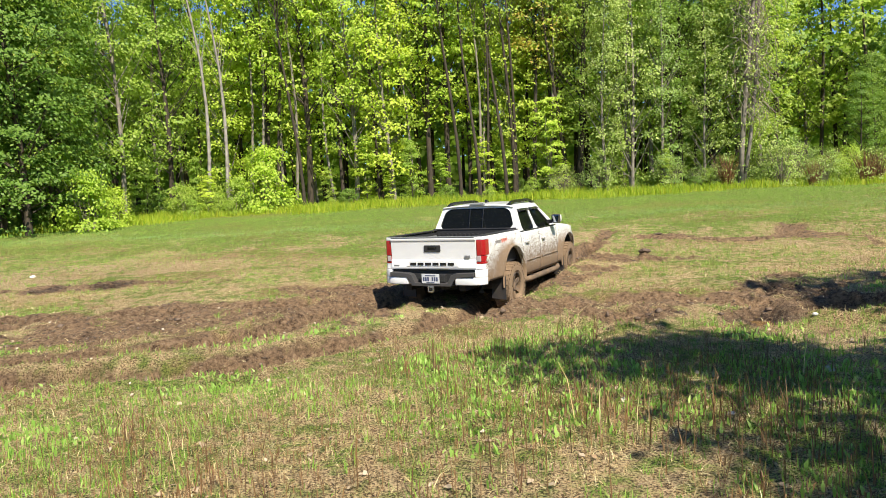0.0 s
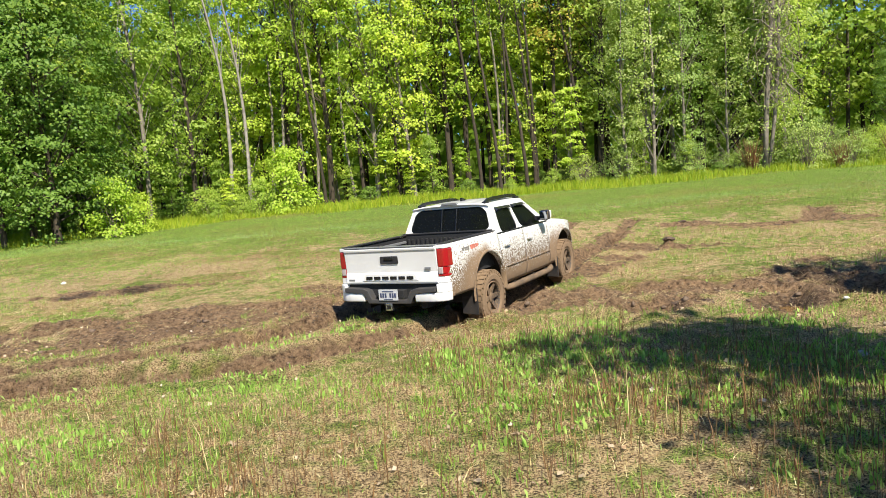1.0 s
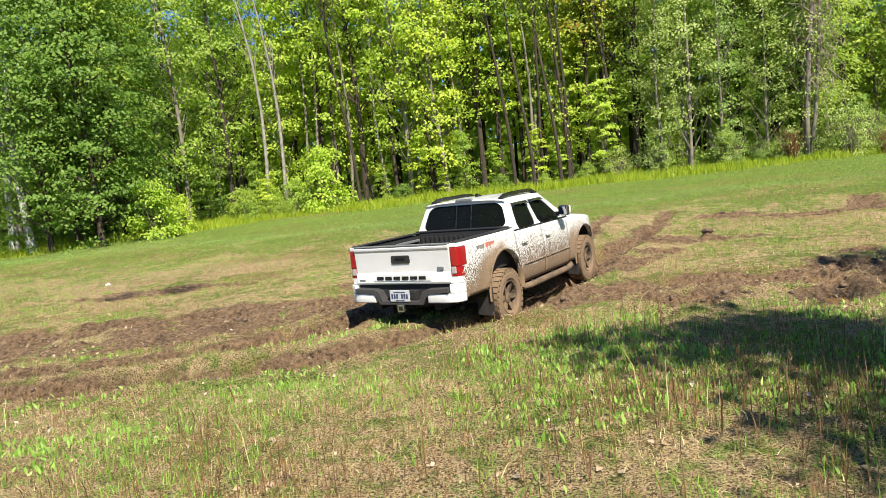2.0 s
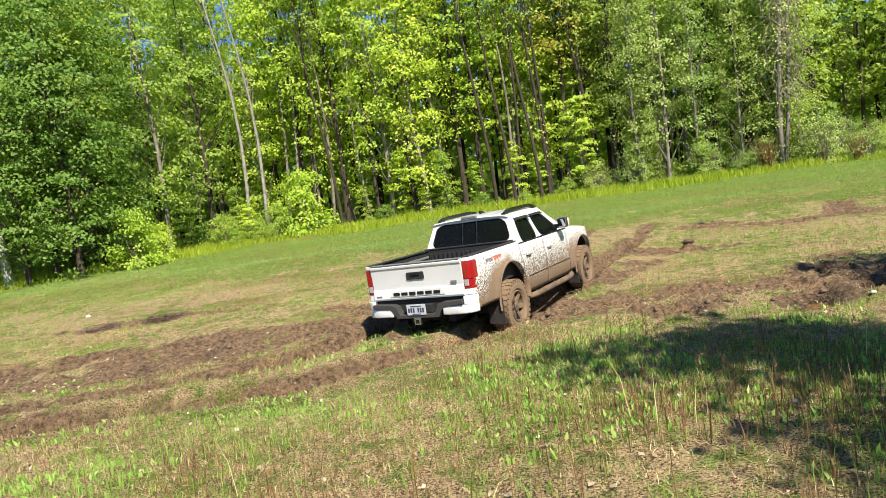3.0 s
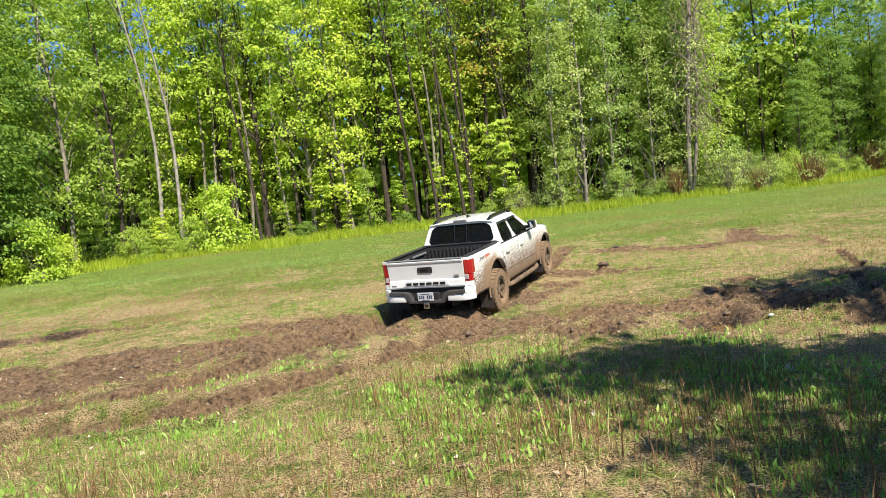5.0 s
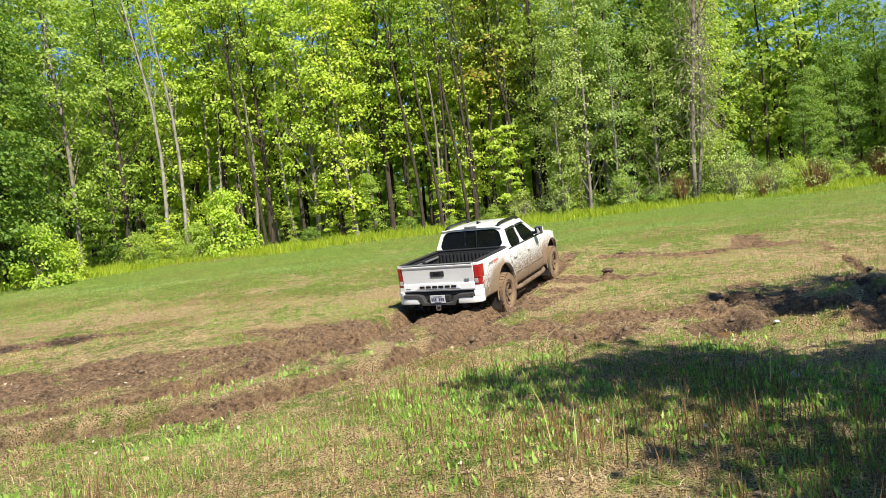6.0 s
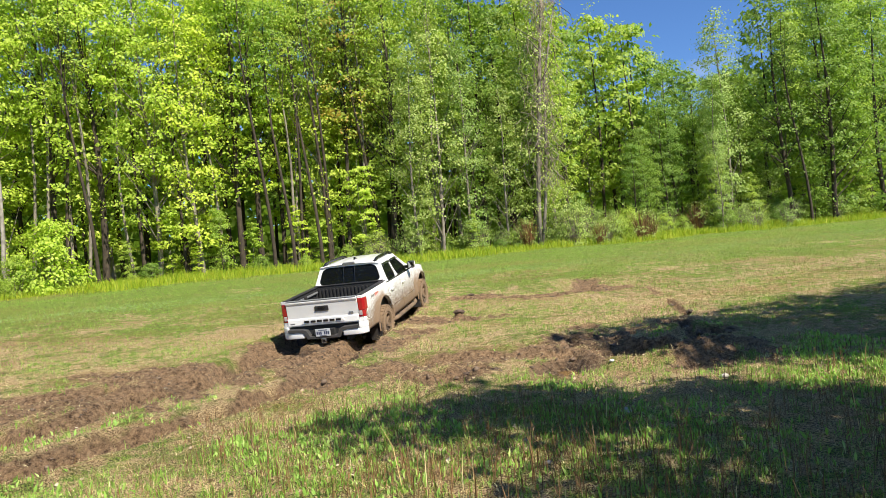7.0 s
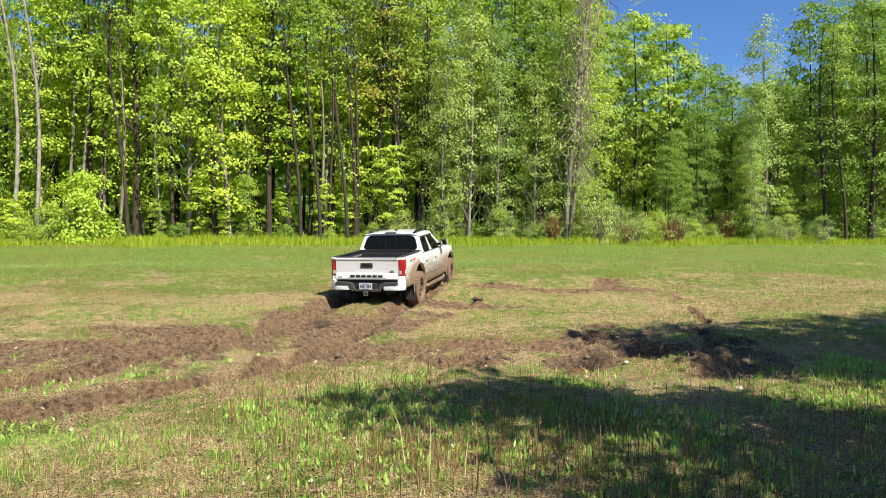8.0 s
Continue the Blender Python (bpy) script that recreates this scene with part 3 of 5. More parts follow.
for side in (-1, 1):
    bed_side = part("bed_side", side_panel(side, -1.13, 0.475, lambda y: 0.15 if y < 0 else 0.05, lambda y: 0.85), PAINT, truck, smooth=True)
    rear_door = part("rear_door", side_panel(side, 0.485, 1.435, lambda y: 0.03, belt), PAINT, truck, smooth=True)
    front_door = part("front_door", side_panel(side, 1.445, 2.50, lambda y: 0.03, belt), PAINT, truck, smooth=True)
    fender = part("front_fender", side_panel(side, 2.51, 3.93, lambda y: 0.05 if y < 3.3 else 0.12, belt), PAINT, truck, smooth=True)
    for door, hy in ((rear_door, 0.70), (front_door, 1.60)):
        hx = side * (flank(hy, 0.62) + 0.02)
        part("handle", box(min(hx - 0.02, hx + 0.02), max(hx - 0.02, hx + 0.02), hy - 0.09, hy + 0.09, 0.605, 0.645, 0.012), PAINT, door)
        mx = side * flank(hy, 0.30)
        part("moulding", box(min(mx, mx + side * 0.015), max(mx, mx + side * 0.015), door.bound_box[0][1] + 0.02, door.bound_box[6][1] - 0.02, 0.288, 0.312, 0.006),
             PAINT, door, "muddy white side moulding")
    # model lettering on the bed side, as plain bars
    fx = side * (flank(-0.55, 0.72) + 0.004)
    for i in range(3):
        y = -0.72 + i * 0.075
        part("lettering", prism([(y, 0.70), (y + 0.06, 0.70), (y + 0.06, 0.75), (y, 0.75)], fx, fx - side * 0.01, "x"), DECAL_GREY, bed_side)
    for i in range(3):
        y = -0.47 + i * 0.085
        part("lettering", prism([(y, 0.69), (y + 0.07, 0.69), (y + 0.07, 0.76), (y, 0.76)], fx, fx - side * 0.01, "x"), DECAL_RED, bed_side)
    # flares over the wheels, wells behind them, mud flaps
    for ya, owner in ((0.0, bed_side), (3.235, fender)):
        bm = bmesh.new()
        last = None
        for i in range(25):
            a = radians(-12 + 204 * i / 24)
            ring = []
            for r, out in ((ARCH_R + 0.042, 0.010), (ARCH_R + 0.024, 0.026), (ARCH_R - 0.004, 0.026), (ARCH_R - 0.010, -0.05)):
                y, z = ya + r * math.cos(a), ARCH_Z + r * math.sin(a)
                ring.append(bm.verts.new((side * (flank(ya, 0.45) + out - 0.10 * max(0, math.cos(a)) ** 4 * (ya > 1) * 0.6), y, z)))
            if last:
                for k in range(3):
                    bm.faces.new((last[k], last[k + 1], ring[k + 1], ring[k]))
            last = ring
        bmesh.ops.recalc_face_normals(bm, faces=bm.faces[:])
        part("flare", bm, PAINT, owner, "mud-caked wheel arch lip", True)
        bm = bmesh.new()
        last = None
        for i in range(17):
            a = radians(-15 + 210 * i / 16)
            y, z = ya + (ARCH_R + 0.01) * math.cos(a), ARCH_Z + (ARCH_R + 0.01) * math.sin(a)
            ring = [bm.verts.new((side * 0.875, y, z)), bm.verts.new((side * 0.50, y, z))]
            if last:
                bm.faces.new((last[0], last[1], ring[1], ring[0]))
            last = ring
        part("wheel_well", bm, DARK_METAL, owner, "black wheel arch liner", True)
        x0, x1 = sorted((side * 0.70, side * 0.945))
        part("mud_flap", prism([(x0, -0.20), (x1, -0.22), (x1, 0.16), (x0, 0.16)], ya - 0.52, ya - 0.50, "y", 0.004), BLACK_TRIM, owner, "muddy black rubber flap")
    # step bar below the doors
    step = part("side_step", tube([(side * 0.78, 0.52, 0.05), (side * 0.87, 0.62, -0.035), (side * 0.885, 0.80, -0.045), (side * 0.885, 2.35, -0.045), (side * 0.87, 2.55, -0.03),
                                   (side * 0.78, 2.66, 0.05)], 0.05, 10), BLACK_LOW, truck, "mud-caked tubular side step", True)
    for y in (0.95, 1.75, 2.3):
        part("bracket", box(*sorted((side * 0.60, side * 0.90)), y - 0.03, y + 0.03, -0.06, 0.01), DARK_METAL, step)
    # door mirror
    mirror = part("door_mirror", prism([(2.10, 0.86), (2.20, 0.86), (2.27, 0.92), (2.26, 1.02), (2.12, 1.04)], side * 0.92, side * 1.07, "x", 0.03), BLACK_TRIM, truck, "black door mirror with a white cap", True)
    part("cap", prism([(2.19, 0.875), (2.255, 0.915), (2.25, 1.01), (2.18, 1.025)], side * 0.935, side * 1.078, "x", 0.02), PAINT_HIGH, mirror, "white painted mirror cap", True)
    part("arm", prism([(2.14, 0.86), (2.24, 0.86), (2.24, 0.93), (2.14, 0.93)], side * 0.80, side * 0.92, "x", 0.01), BLACK_TRIM, mirror)
    part("mirror_glass", box(*sorted((side * 0.918, side * 1.072)), 2.082, 2.105, 0.875, 1.02, 0.012), MIRROR, mirror)

# the load bed
liner = bmesh.new()
box(-0.74, 0.74, -1.12, 0.45, 0.335, 0.36, bm=liner)
for side in (-1, 1):
    box(*sorted((side * 0.735, side * 0.79)), -1.12, 0.45, 0.34, 0.835, bm=liner)
    box(*sorted((side * 0.52, side * 0.74)), -0.42, 0.42, 0.36, 0.56, 0.03, bm=liner)
box(-0.79, 0.79, 0.41, 0.47, 0.34, 0.86, bm=liner)
bed = part("bed_liner", liner, LINER, truck, "black ribbed bed liner")
for i in range(17):
    x = -0.68 + i * 0.085
    part("rib", box(x - 0.022, x + 0.022, 0.392, 0.41, 0.37, 0.80, 0.008), LINER, bed)
    part("rib", box(x - 0.022, x + 0.022, -1.10, 0.40, 0.36, 0.372), LINER, bed)
for side in (-1, 1):
    for i in range(9):
        y = -1.0 + i * 0.165
        part("rib", box(*sorted((side * 0.722, side * 0.737)), y - 0.03, y + 0.03, 0.40, 0.80, 0.006), LINER, bed)
    x0, x1 = sorted((side * 0.715, side * 0.835))
    part("bed_rail", box(x0, x1, -1.14, 0.47, 0.850, 0.866, 0.006), BLACK_TRIM, truck, "black plastic bed rail cap")
    part("tie_rail", box(*sorted((side * 0.69, side * 0.73)), -0.95, 0.35, 0.74, 0.775, 0.006), GREY_TRIM, bed, "grey tie-down rail")
    part("cleat", box(*sorted((side * 0.655, side * 0.705)), -0.42, -0.34, 0.75, 0.80, 0.01), BLACK_TRIM, bed)
part("bed_rail", box(-0.79, 0.79, 0.40, 0.475, 0.86, 0.885, 0.01), BLACK_TRIM, truck, "black plastic bulkhead cap")

# tailgate: overhanging top, pressed lower panel
gate = part("tailgate", prism([(-1.205, 0.345), (-1.215, 0.37), (-1.205, 0.475), (-1.188, 0.50), (-1.198, 0.66), (-1.208, 0.775), (-1.222, 0.800), (-1.226, 0.828), (-1.20, 0.842),
                               (-1.135, 0.842), (-1.135, 0.345)], -0.745, 0.745, "x", 0.006), PAINT_REAR_SHADED, truck, "clean white pressed steel tailgate")
part("top_cap", box(-0.735, 0.735, -1.225, -1.13, 0.842, 0.858, 0.006), GREY_TRIM, gate, "grey tailgate top trim")
part("swage", prism([(-0.46, 0.388), (0.46, 0.388), (0.40, 0.485), (-0.40, 0.485)], -1.206, -1.221, "y", 0.006), PAINT_REAR_SHADED, gate)
bezel = part("latch_bezel", prism([(-0.135, 0.62), (0.135, 0.62), (0.145, 0.635), (0.145, 0.71), (0.135, 0.725), (-0.135, 0.725), (-0.145, 0.71), (-0.145, 0.635)], -1.19, -1.209, "y", 0.006),
             BLACK_TRIM, gate, "black tailgate latch surround")
part("latch_handle", box(-0.075, 0.075, -1.222, -1.20, 0.672, 0.712, 0.008), BADGE, bezel)
for i in range(6):  # raised model letters, as plain bars
    x = -0.39 + i * 0.133
    part("lettering", box(x, x + 0.104, -1.230, -1.212, 0.410, 0.452, 0.006), BADGE, gate, "black raised letter bar")
part("emblem", box(0.555, 0.645, -1.207, -1.190, 0.525, 0.565, 0.006), GREY_TRIM, gate, "small chrome engine emblem")
part("emblem", box(-0.70, -0.60, -1.214, -1.200, 0.385, 0.415, 0.004), GREY_TRIM, gate)
for side in (-1, 1):
    # lamp cluster wraps the corner
    outline = [(side * 0.752, -1.195), (side * 0.84, -1.185), (side * 0.882, -1.14), (side * 0.892, -1.02), (side * 0.80, -1.00), (side * 0.752, -1.02)]
    if side < 0:
        outline = outline[::-1]
    lamp = part("tail_lamp", prism(outline, 0.560, 0.800, "z", 0.016), RED_LENS, truck, "red tail lamp lens")
    part("reversing_lens", box(*sorted((side * 0.756, side * 0.822)), -1.199, -1.10, 0.470, 0.557, 0.008), WHITE_LENS, lamp, "clear white reversing lens")
    part("outer_lens", prism([(x * (0.995 if abs(x) > 0.76 else 1.0), y + 0.004) for x, y in outline], 0.470, 0.557, "z", 0.010), RED_LENS, lamp)
    part("lower_lens", prism(outline, 0.435, 0.468, "z", 0.008), RED_LENS, lamp)
    part("corner_post", prism([(x * 0.996, y + 0.004) for x, y in outline], 0.802, 0.85, "z", 0.008), PAINT_REAR_SHADED, truck)
    part("corner_post", prism([(x * 0.996, y + 0.004) for x, y in outline], 0.352, 0.434, "z", 0.008), PAINT_REAR_SHADED, truck)

# rear bumper
bumper = part("rear_bumper", prism([(-0.735, 0.305), (-0.735, 0.245), (-0.44, 0.222), (-0.385, 0.165), (-0.345, 0.088), (0.345, 0.088), (0.385, 0.165), (0.44, 0.222), (0.735, 0.245), (0.735, 0.305),
                                      (0.42, 0.290), (0.345, 0.262), (0.285, 0.140), (-0.285, 0.140), (-0.345, 0.262), (-0.42, 0.290)], -1.292, -1.13, "y", 0.008),
              BUMPER_GREY, truck, "dark grey bumper step with mud")
for side in (-1, 1):
    curve = [(0.66, -1.278), (0.745, -1.264), (0.815, -1.232), (0.865, -1.182), (0.893, -1.10), (0.87, -1.08)]
    bm = prism([(side * x, y) for x, y in [(0.41, -1.12), (0.41, -1.282)] + curve], 0.108, 0.232, "z", 0.018)
    prism([(side * x, y) for x, y in [(0.742, -1.12)] + curve[1:]], 0.225, 0.346, "z", 0.010, bm)
    part("bumper_end", bm, PAINT_REAR_SHADED, bumper, "white painted bumper end", True)
    part("wrap", box(*sorted((side * 0.845, side * 0.89)), -1.10, -0.80, 0.15, 0.33, 0.015), PAINT, bumper)
# black blocks behind the bumper's gaps stand in for their shade
part("step_pad", box(-0.735, 0.735, -1.17, -1.10, 0.10, 0.35, 0.004), LINER, bumper, "black backing in place of the shade in the bumper gap")
part("recess", box(-0.22, 0.22, -1.25, -1.16, 0.145, 0.265, 0.01), LINER, bumper)
plate = part("number_plate", box(-0.155, 0.155, -1.304, -1.296, 0.135, 0.285, 0.004), PLATE, bumper, "pale number plate with blue bars")
for i in range(7):
    if i != 3:
        x = -0.13 + i * 0.0385
        part("lettering", box(x, x + 0.026, -1.308, -1.303, 0.175, 0.235), PLATE_INK, plate)
part("lettering", box(-0.09, 0.09, -1.308, -1.303, 0.253, 0.265), PLATE_INK, plate)
part("lettering", box(-0.07, 0.07, -1.308, -1.303, 0.148, 0.156), PLATE_INK, plate)
hitch = part("hitch_receiver", box(-0.042, 0.042, -1.30, -0.9, 0.005, 0.085, 0.006), DARK_METAL, truck, "square steel tow hitch")
part("collar", box(-0.052, 0.052, -1.312, -1.29, -0.005, 0.095, 0.006), CHROME, hitch)
# black slab painted on as the dark inside of the solid receiver
part("mouth", box(-0.028, 0.028, -1.318, -1.311, 0.018, 0.072), BADGE, hitch)


# cab: corner points of its glasshouse
def patch(a, b, c, d, u, v):
    """A point on the surface between four corners: a, b along the bottom, d, c along the top."""
    return (Vector(a) * (1 - u) + Vector(b) * u) * (1 - v) + (Vector(d) * (1 - u) + Vector(c) * u) * v


def framed(corners, hole, depth, rows=8):
    """A panel with a rounded window opening; returns the frame and the pane that fills it."""
    a, b, c, d = corners
    u0, u1, v0, v1 = hole
    n = (Vector(b) - Vector(a)).cross(Vector(d) - Vector(a)).normalized()
    ring = []
    for cu, cv, start in ((u1, v1, 0), (u0, v1, 90), (u0, v0, 180), (u1, v0, 270)):
        ru, rv = min(0.10, (u1 - u0) * 0.2), min(0.22, (v1 - v0) * 0.3)
        ou, ov = (cu - ru if cu == u1 else cu + ru), (cv - rv if cv == v1 else cv + rv)
        for i in range(5):
            t = radians(start + 22.5 * i)
            ring.append((ou + ru * math.cos(t), ov + rv * math.sin(t)))
    outer = []
    for (u, v) in ring:
        du, dv = u - (u0 + u1) / 2, v - (v0 + v1) / 2
        k = min(((1 - (u0 + u1) / 2) if du > 0 else (u0 + u1) / 2) / max(1e-6, abs(du)), ((1 - (v0 + v1) / 2) if dv > 0 else (v0 + v1) / 2) / max(1e-6, abs(dv)))
        outer.append(((u0 + u1) / 2 + du * k, (v0 + v1) / 2 + dv * k))
    for cu, cv in ((0, 0), (1, 0), (1, 1), (0, 1)):  # keep the panel's own corners
        i = min(range(len(outer)), key=lambda j: (outer[j][0] - cu) ** 2 + (outer[j][1] - cv) ** 2)
        outer[i] = (cu, cv)
    bm = bmesh.new()
    vi = [bm.verts.new(patch(a, b, c, d, u, v)) for u, v in ring]
    vo = [bm.verts.new(patch(a, b, c, d, u, v)) for u, v in outer]
    vd = [bm.verts.new(patch(a, b, c, d, u, v) - n * depth) for u, v in ring]
    k = len(ring)
    for i in range(k):
        j = (i + 1) % k
        bm.faces.new((vi[i], vi[j], vo[j], vo[i]))
        bm.faces.new((vd[i], vd[j], vi[j], vi[i]))
    bmesh.ops.recalc_face_normals(bm, faces=bm.faces[:])
    pane = bmesh.new()
    front = [pane.verts.new(patch(a, b, c, d, u, v) - n * (depth * 0.5)) for u, v in ring]
    rear = [pane.verts.new(patch(a, b, c, d, u, v) - n * (depth * 0.5 + 0.006)) for u, v in ring]
    pane.faces.new(front)
    pane.faces.new(rear[::-1])
    for i in range(k):
        j = (i + 1) % k
        pane.faces.new((front[j], front[i], rear[i], rear[j]))
    bmesh.ops.recalc_face_normals(pane, faces=pane.faces[:])
    return bm, pane


B_RL, B_RR, T_RL, T_RR = (-0.835, 0.50, 0.80), (0.835, 0.50, 0.80), (-0.675, 0.645, 1.265), (0.675, 0.645, 1.265)
B_FL, B_FR, T_FL, T_FR = (-0.80, 2.74, 0.80), (0.80, 2.74, 0.80), (-0.62, 1.98, 1.275), (0.62, 1.98, 1.275)
frame_bm, pane_bm = framed((B_RL, B_RR, T_RR, T_RL), (0.05, 0.95, 0.13, 0.93), 0.03)
back_wall = part("cab_back", frame_bm, PAINT_HIGH, truck, smooth=False)
rear_window = part("rear_window", pane_bm, GLASS, back_wall, "dark tinted sliding rear window")
for x in (-0.13, 0.13):
    part("slider_frame", tube([(x, 0.515, 0.865), (x * 0.99, 0.615, 1.225)], 0.010, 6), BADGE, rear_window)
part("slider_frame", tube([(-0.13, 0.520, 0.87), (0.13, 0.520, 0.87)], 0.010, 6), BADGE, rear_window)
part("seal", box(-0.72, 0.72, 0.478, 0.50, 0.845, 0.868, 0.006), BADGE, rear_window)
for side, rear_b, rear_t, front_b, front_t in ((-1, B_RL, T_RL, B_FL, T_FL), (1, B_RR, T_RR, B_FR, T_FR)):
    mid_b, mid_t = Vector(rear_b).lerp(Vector(front_b), 0.42), Vector(rear_t).lerp(Vector(front_t), 0.56)
    door_f = Vector(rear_b).lerp(Vector(front_b), 0.86)
    for name, cs, hole in (("rear_quarter", (rear_b, mid_b, mid_t, rear_t), (0.20, 0.945, 0.02, 0.80)), ("front_quarter", (mid_b, front_b, front_t, mid_t), (0.055, 0.80, 0.02, 0.80))):
        cs = cs if side > 0 else (cs[1], cs[0], cs[3], cs[2])
        if side < 0:
            hole = (1 - hole[1], 1 - hole[0], hole[2], hole[3])
        frame_bm, pane_bm = framed(cs, hole, 0.025)
        fr = part(name, frame_bm, PAINT_HIGH, truck)
        part("side_window", pane_bm, GLASS, fr, "tinted side window")
        # rain visor over the window
        a, b, c, d = cs
        n = (Vector(b) - Vector(a)).cross(Vector(d) - Vector(a)).normalized()
        bm = bmesh.new()
        last = None
        for i in range(9):
            u = hole[0] - 0.01 + (hole[1] - hole[0] + 0.02) * i / 8
            drop = 0.05 if 0 < i < 8 else 0.10
            ring = [bm.verts.new(patch(a, b, c, d, u, 0.84) + n * 0.006), bm.verts.new(patch(a, b, c, d, u, 0.80 - drop) + n * 0.035)]
            if last:
                bm.faces.new((last[0], ring[0], ring[1], last[1]))
            last = ring
        bm.normal_update()
        bmesh.ops.solidify(bm, geom=bm.faces[:], thickness=0.005)
        part("rain_visor", bm, BADGE, fr, "smoked plastic rain visor")
        part("belt_trim", tube([patch(a, b, c, d, 0.02, 0.015) + n * 0.008, patch(a, b, c, d, 0.98, 0.015) + n * 0.008], 0.011, 6), BADGE, fr)
frame_bm, pane_bm = framed((B_FR, B_FL, T_FL, T_FR), (0.05, 0.95, 0.04, 0.93), 0.02)
wind = part("windscreen_frame", frame_bm, PAINT_HIGH, truck)
part("windscreen", pane_bm, GLASS, wind, "tinted windscreen")

roof = bmesh.new()
rows = []
for i in range(17):
    v = i / 16
    y = 0.615 + (2.01 - 0.615) * v
    half = 0.675 + (0.62 - 0.675) * v
    crown = 0.062 * (math.sin(math.pi * (0.12 + 0.76 * v))) ** 0.8
    row = []
    for k in range(19):
        u = k / 18 * 2 - 1
        z = 1.262 + 0.012 * v + crown * (1 - abs(u) ** 3.2) - 0.012 * abs(u) ** 12
        z -= 0.014 * (abs(abs(u) - 0.42) < 0.06) * (0.1 < v < 0.9)
        row.append(roof.verts.new((u * (half + 0.012), y, z)))
    rows.append(row)
for a, b in zip(rows, rows[1:]):
    for k in range(18):
        roof.faces.new((a[k], a[k + 1], b[k + 1], b[k]))
roof.normal_update()
bmesh.ops.solidify(roof, geom=roof.faces[:], thickness=0.025)
roof_ob = part("roof", roof, PAINT_HIGH, truck, "clean white pressed steel roof", True)
for side in (-1, 1):
    rail = part("roof_rail", prism([(0.64, 1.262), (0.69, 1.310), (0.80, 1.345), (1.0, 1.360), (1.65, 1.368), (1.86, 1.356), (1.96, 1.322), (2.03, 1.268), (1.93, 1.285), (1.80, 1.312),
                                    (0.92, 1.304), (0.80, 1.285)], side * 0.575 - 0.022, side * 0.575 + 0.022, "x", 0.007), BADGE, truck, "black roof rail")
    for v in rail.data.vertices:  # the rail follows the roof's edge inwards
        v.co.x -= side * 0.03 * (v.co.y - 1.3)
    for y, z in ((0.74, 1.28), (1.92, 1.29)):
        part("foot", box(side * 0.578 - 0.03, side * 0.578 + 0.03, y - 0.07, y + 0.07, z - 0.02, z + 0.02, 0.008), BADGE, rail)
part("brake_light", prism([(-0.15, 1.285), (0.15, 1.285), (0.125, 1.322), (-0.125, 1.322)], 0.60, 0.66, "y", 0.006), GREY_TRIM, truck, "high-level brake light with grey lens")
part("antenna_fin", prism([(1.02, 1.318), (1.24, 1.318), (1.06, 1.378), (1.03, 1.378)], -0.018, 0.018, "x", 0.008), BADGE, truck, "black shark-fin antenna")

# bonnet and front end
hood = bmesh.new()
rows = []
for i in range(15):
    v = i / 14
    y = 2.68 + (3.98 - 2.68) * v
    row = []
    for k in range(15):
        u = k / 14 * 2 - 1
        half = min(flank(min(y, 3.93), 0.7) - 0.02, 0.88) - 0.02 * v
        z = belt(y) + 0.012 + 0.065 * (1 - abs(u) ** 2.6) * (1 - 0.55 * v**3) + 0.03 * (abs(u) < 0.45) * (v < 0.85)
        row.append(hood.verts.new((u * half, y + 0.10 * (1 - u * u) * v * v, z - 0.05 * max(0, v - 0.85) / 0.15)))
    rows.append(row)
for a, b in zip(rows, rows[1:]):
    for k in range(14):
        hood.faces.new((a[k], a[k + 1], b[k + 1], b[k]))
hood.normal_update()
bmesh.ops.solidify(hood, geom=hood.faces[:], thickness=0.02)
part("bonnet", hood, PAINT_HIGH, truck, "white bonnet with a raised scoop", True)
front = part("front_bumper", prism([(3.90, 0.02), (4.02, 0.02), (4.12, 0.12), (4.13, 0.34), (4.06, 0.40), (3.90, 0.40)], -0.70, 0.70, "x", 0.03), PAINT, truck, "mud-splashed white front bumper", True)
part("grille", prism([(-0.48, 0.36), (0.48, 0.36), (0.52, 0.56), (0.46, 0.65), (-0.46, 0.65), (-0.52, 0.56)], 3.93, 4.09, "y", 0.02), BADGE, truck, "black mesh grille")
for side in (-1, 1):
    part("head_lamp", prism([(side * 0.50, 0.50), (side * 0.74, 0.50), (side * 0.76, 0.64), (side * 0.50, 0.64)], 3.80, 4.02, "y", 0.02), WHITE_LENS, truck, "clear head lamp")

# under the body: frame rails, axles, tank, exhaust
for side in (-1, 1):
    part("frame_rail", box(*sorted((side * 0.42, side * 0.52)), -1.15, 3.9, 0.0, 0.14), DARK_METAL, truck)
part("rear_axle", tube([(-0.72, 0, 0), (-0.15, 0, 0), (0, 0, 0), (0.15, 0, 0), (0.72, 0, 0)], [0.05, 0.055, 0.15, 0.055, 0.05], 10), DARK_METAL, truck)
part("front_axle", tube([(-0.72, 3.235, 0), (0.72, 3.235, 0)], 0.05, 8), DARK_METAL, truck)
part("floor_pan", box(-0.80, 0.80, 0.46, 3.85, 0.02, 0.12), DARK_METAL, truck)
part("spare_wheel", lathe([(-0.1, 0.20), (-0.1, 0.33), (0.1, 0.33), (0.1, 0.20)], 20), DARK_METAL, truck).matrix_basis = pose(0, -0.72, 0.10, 0, 90, 0)
part("exhaust", tube([(0.45, 0.8, 0.02), (0.45, -0.2, 0.10), (0.60, -0.75, 0.02), (0.72, -0.98, -0.02)], 0.035, 8), DARK_METAL, truck)

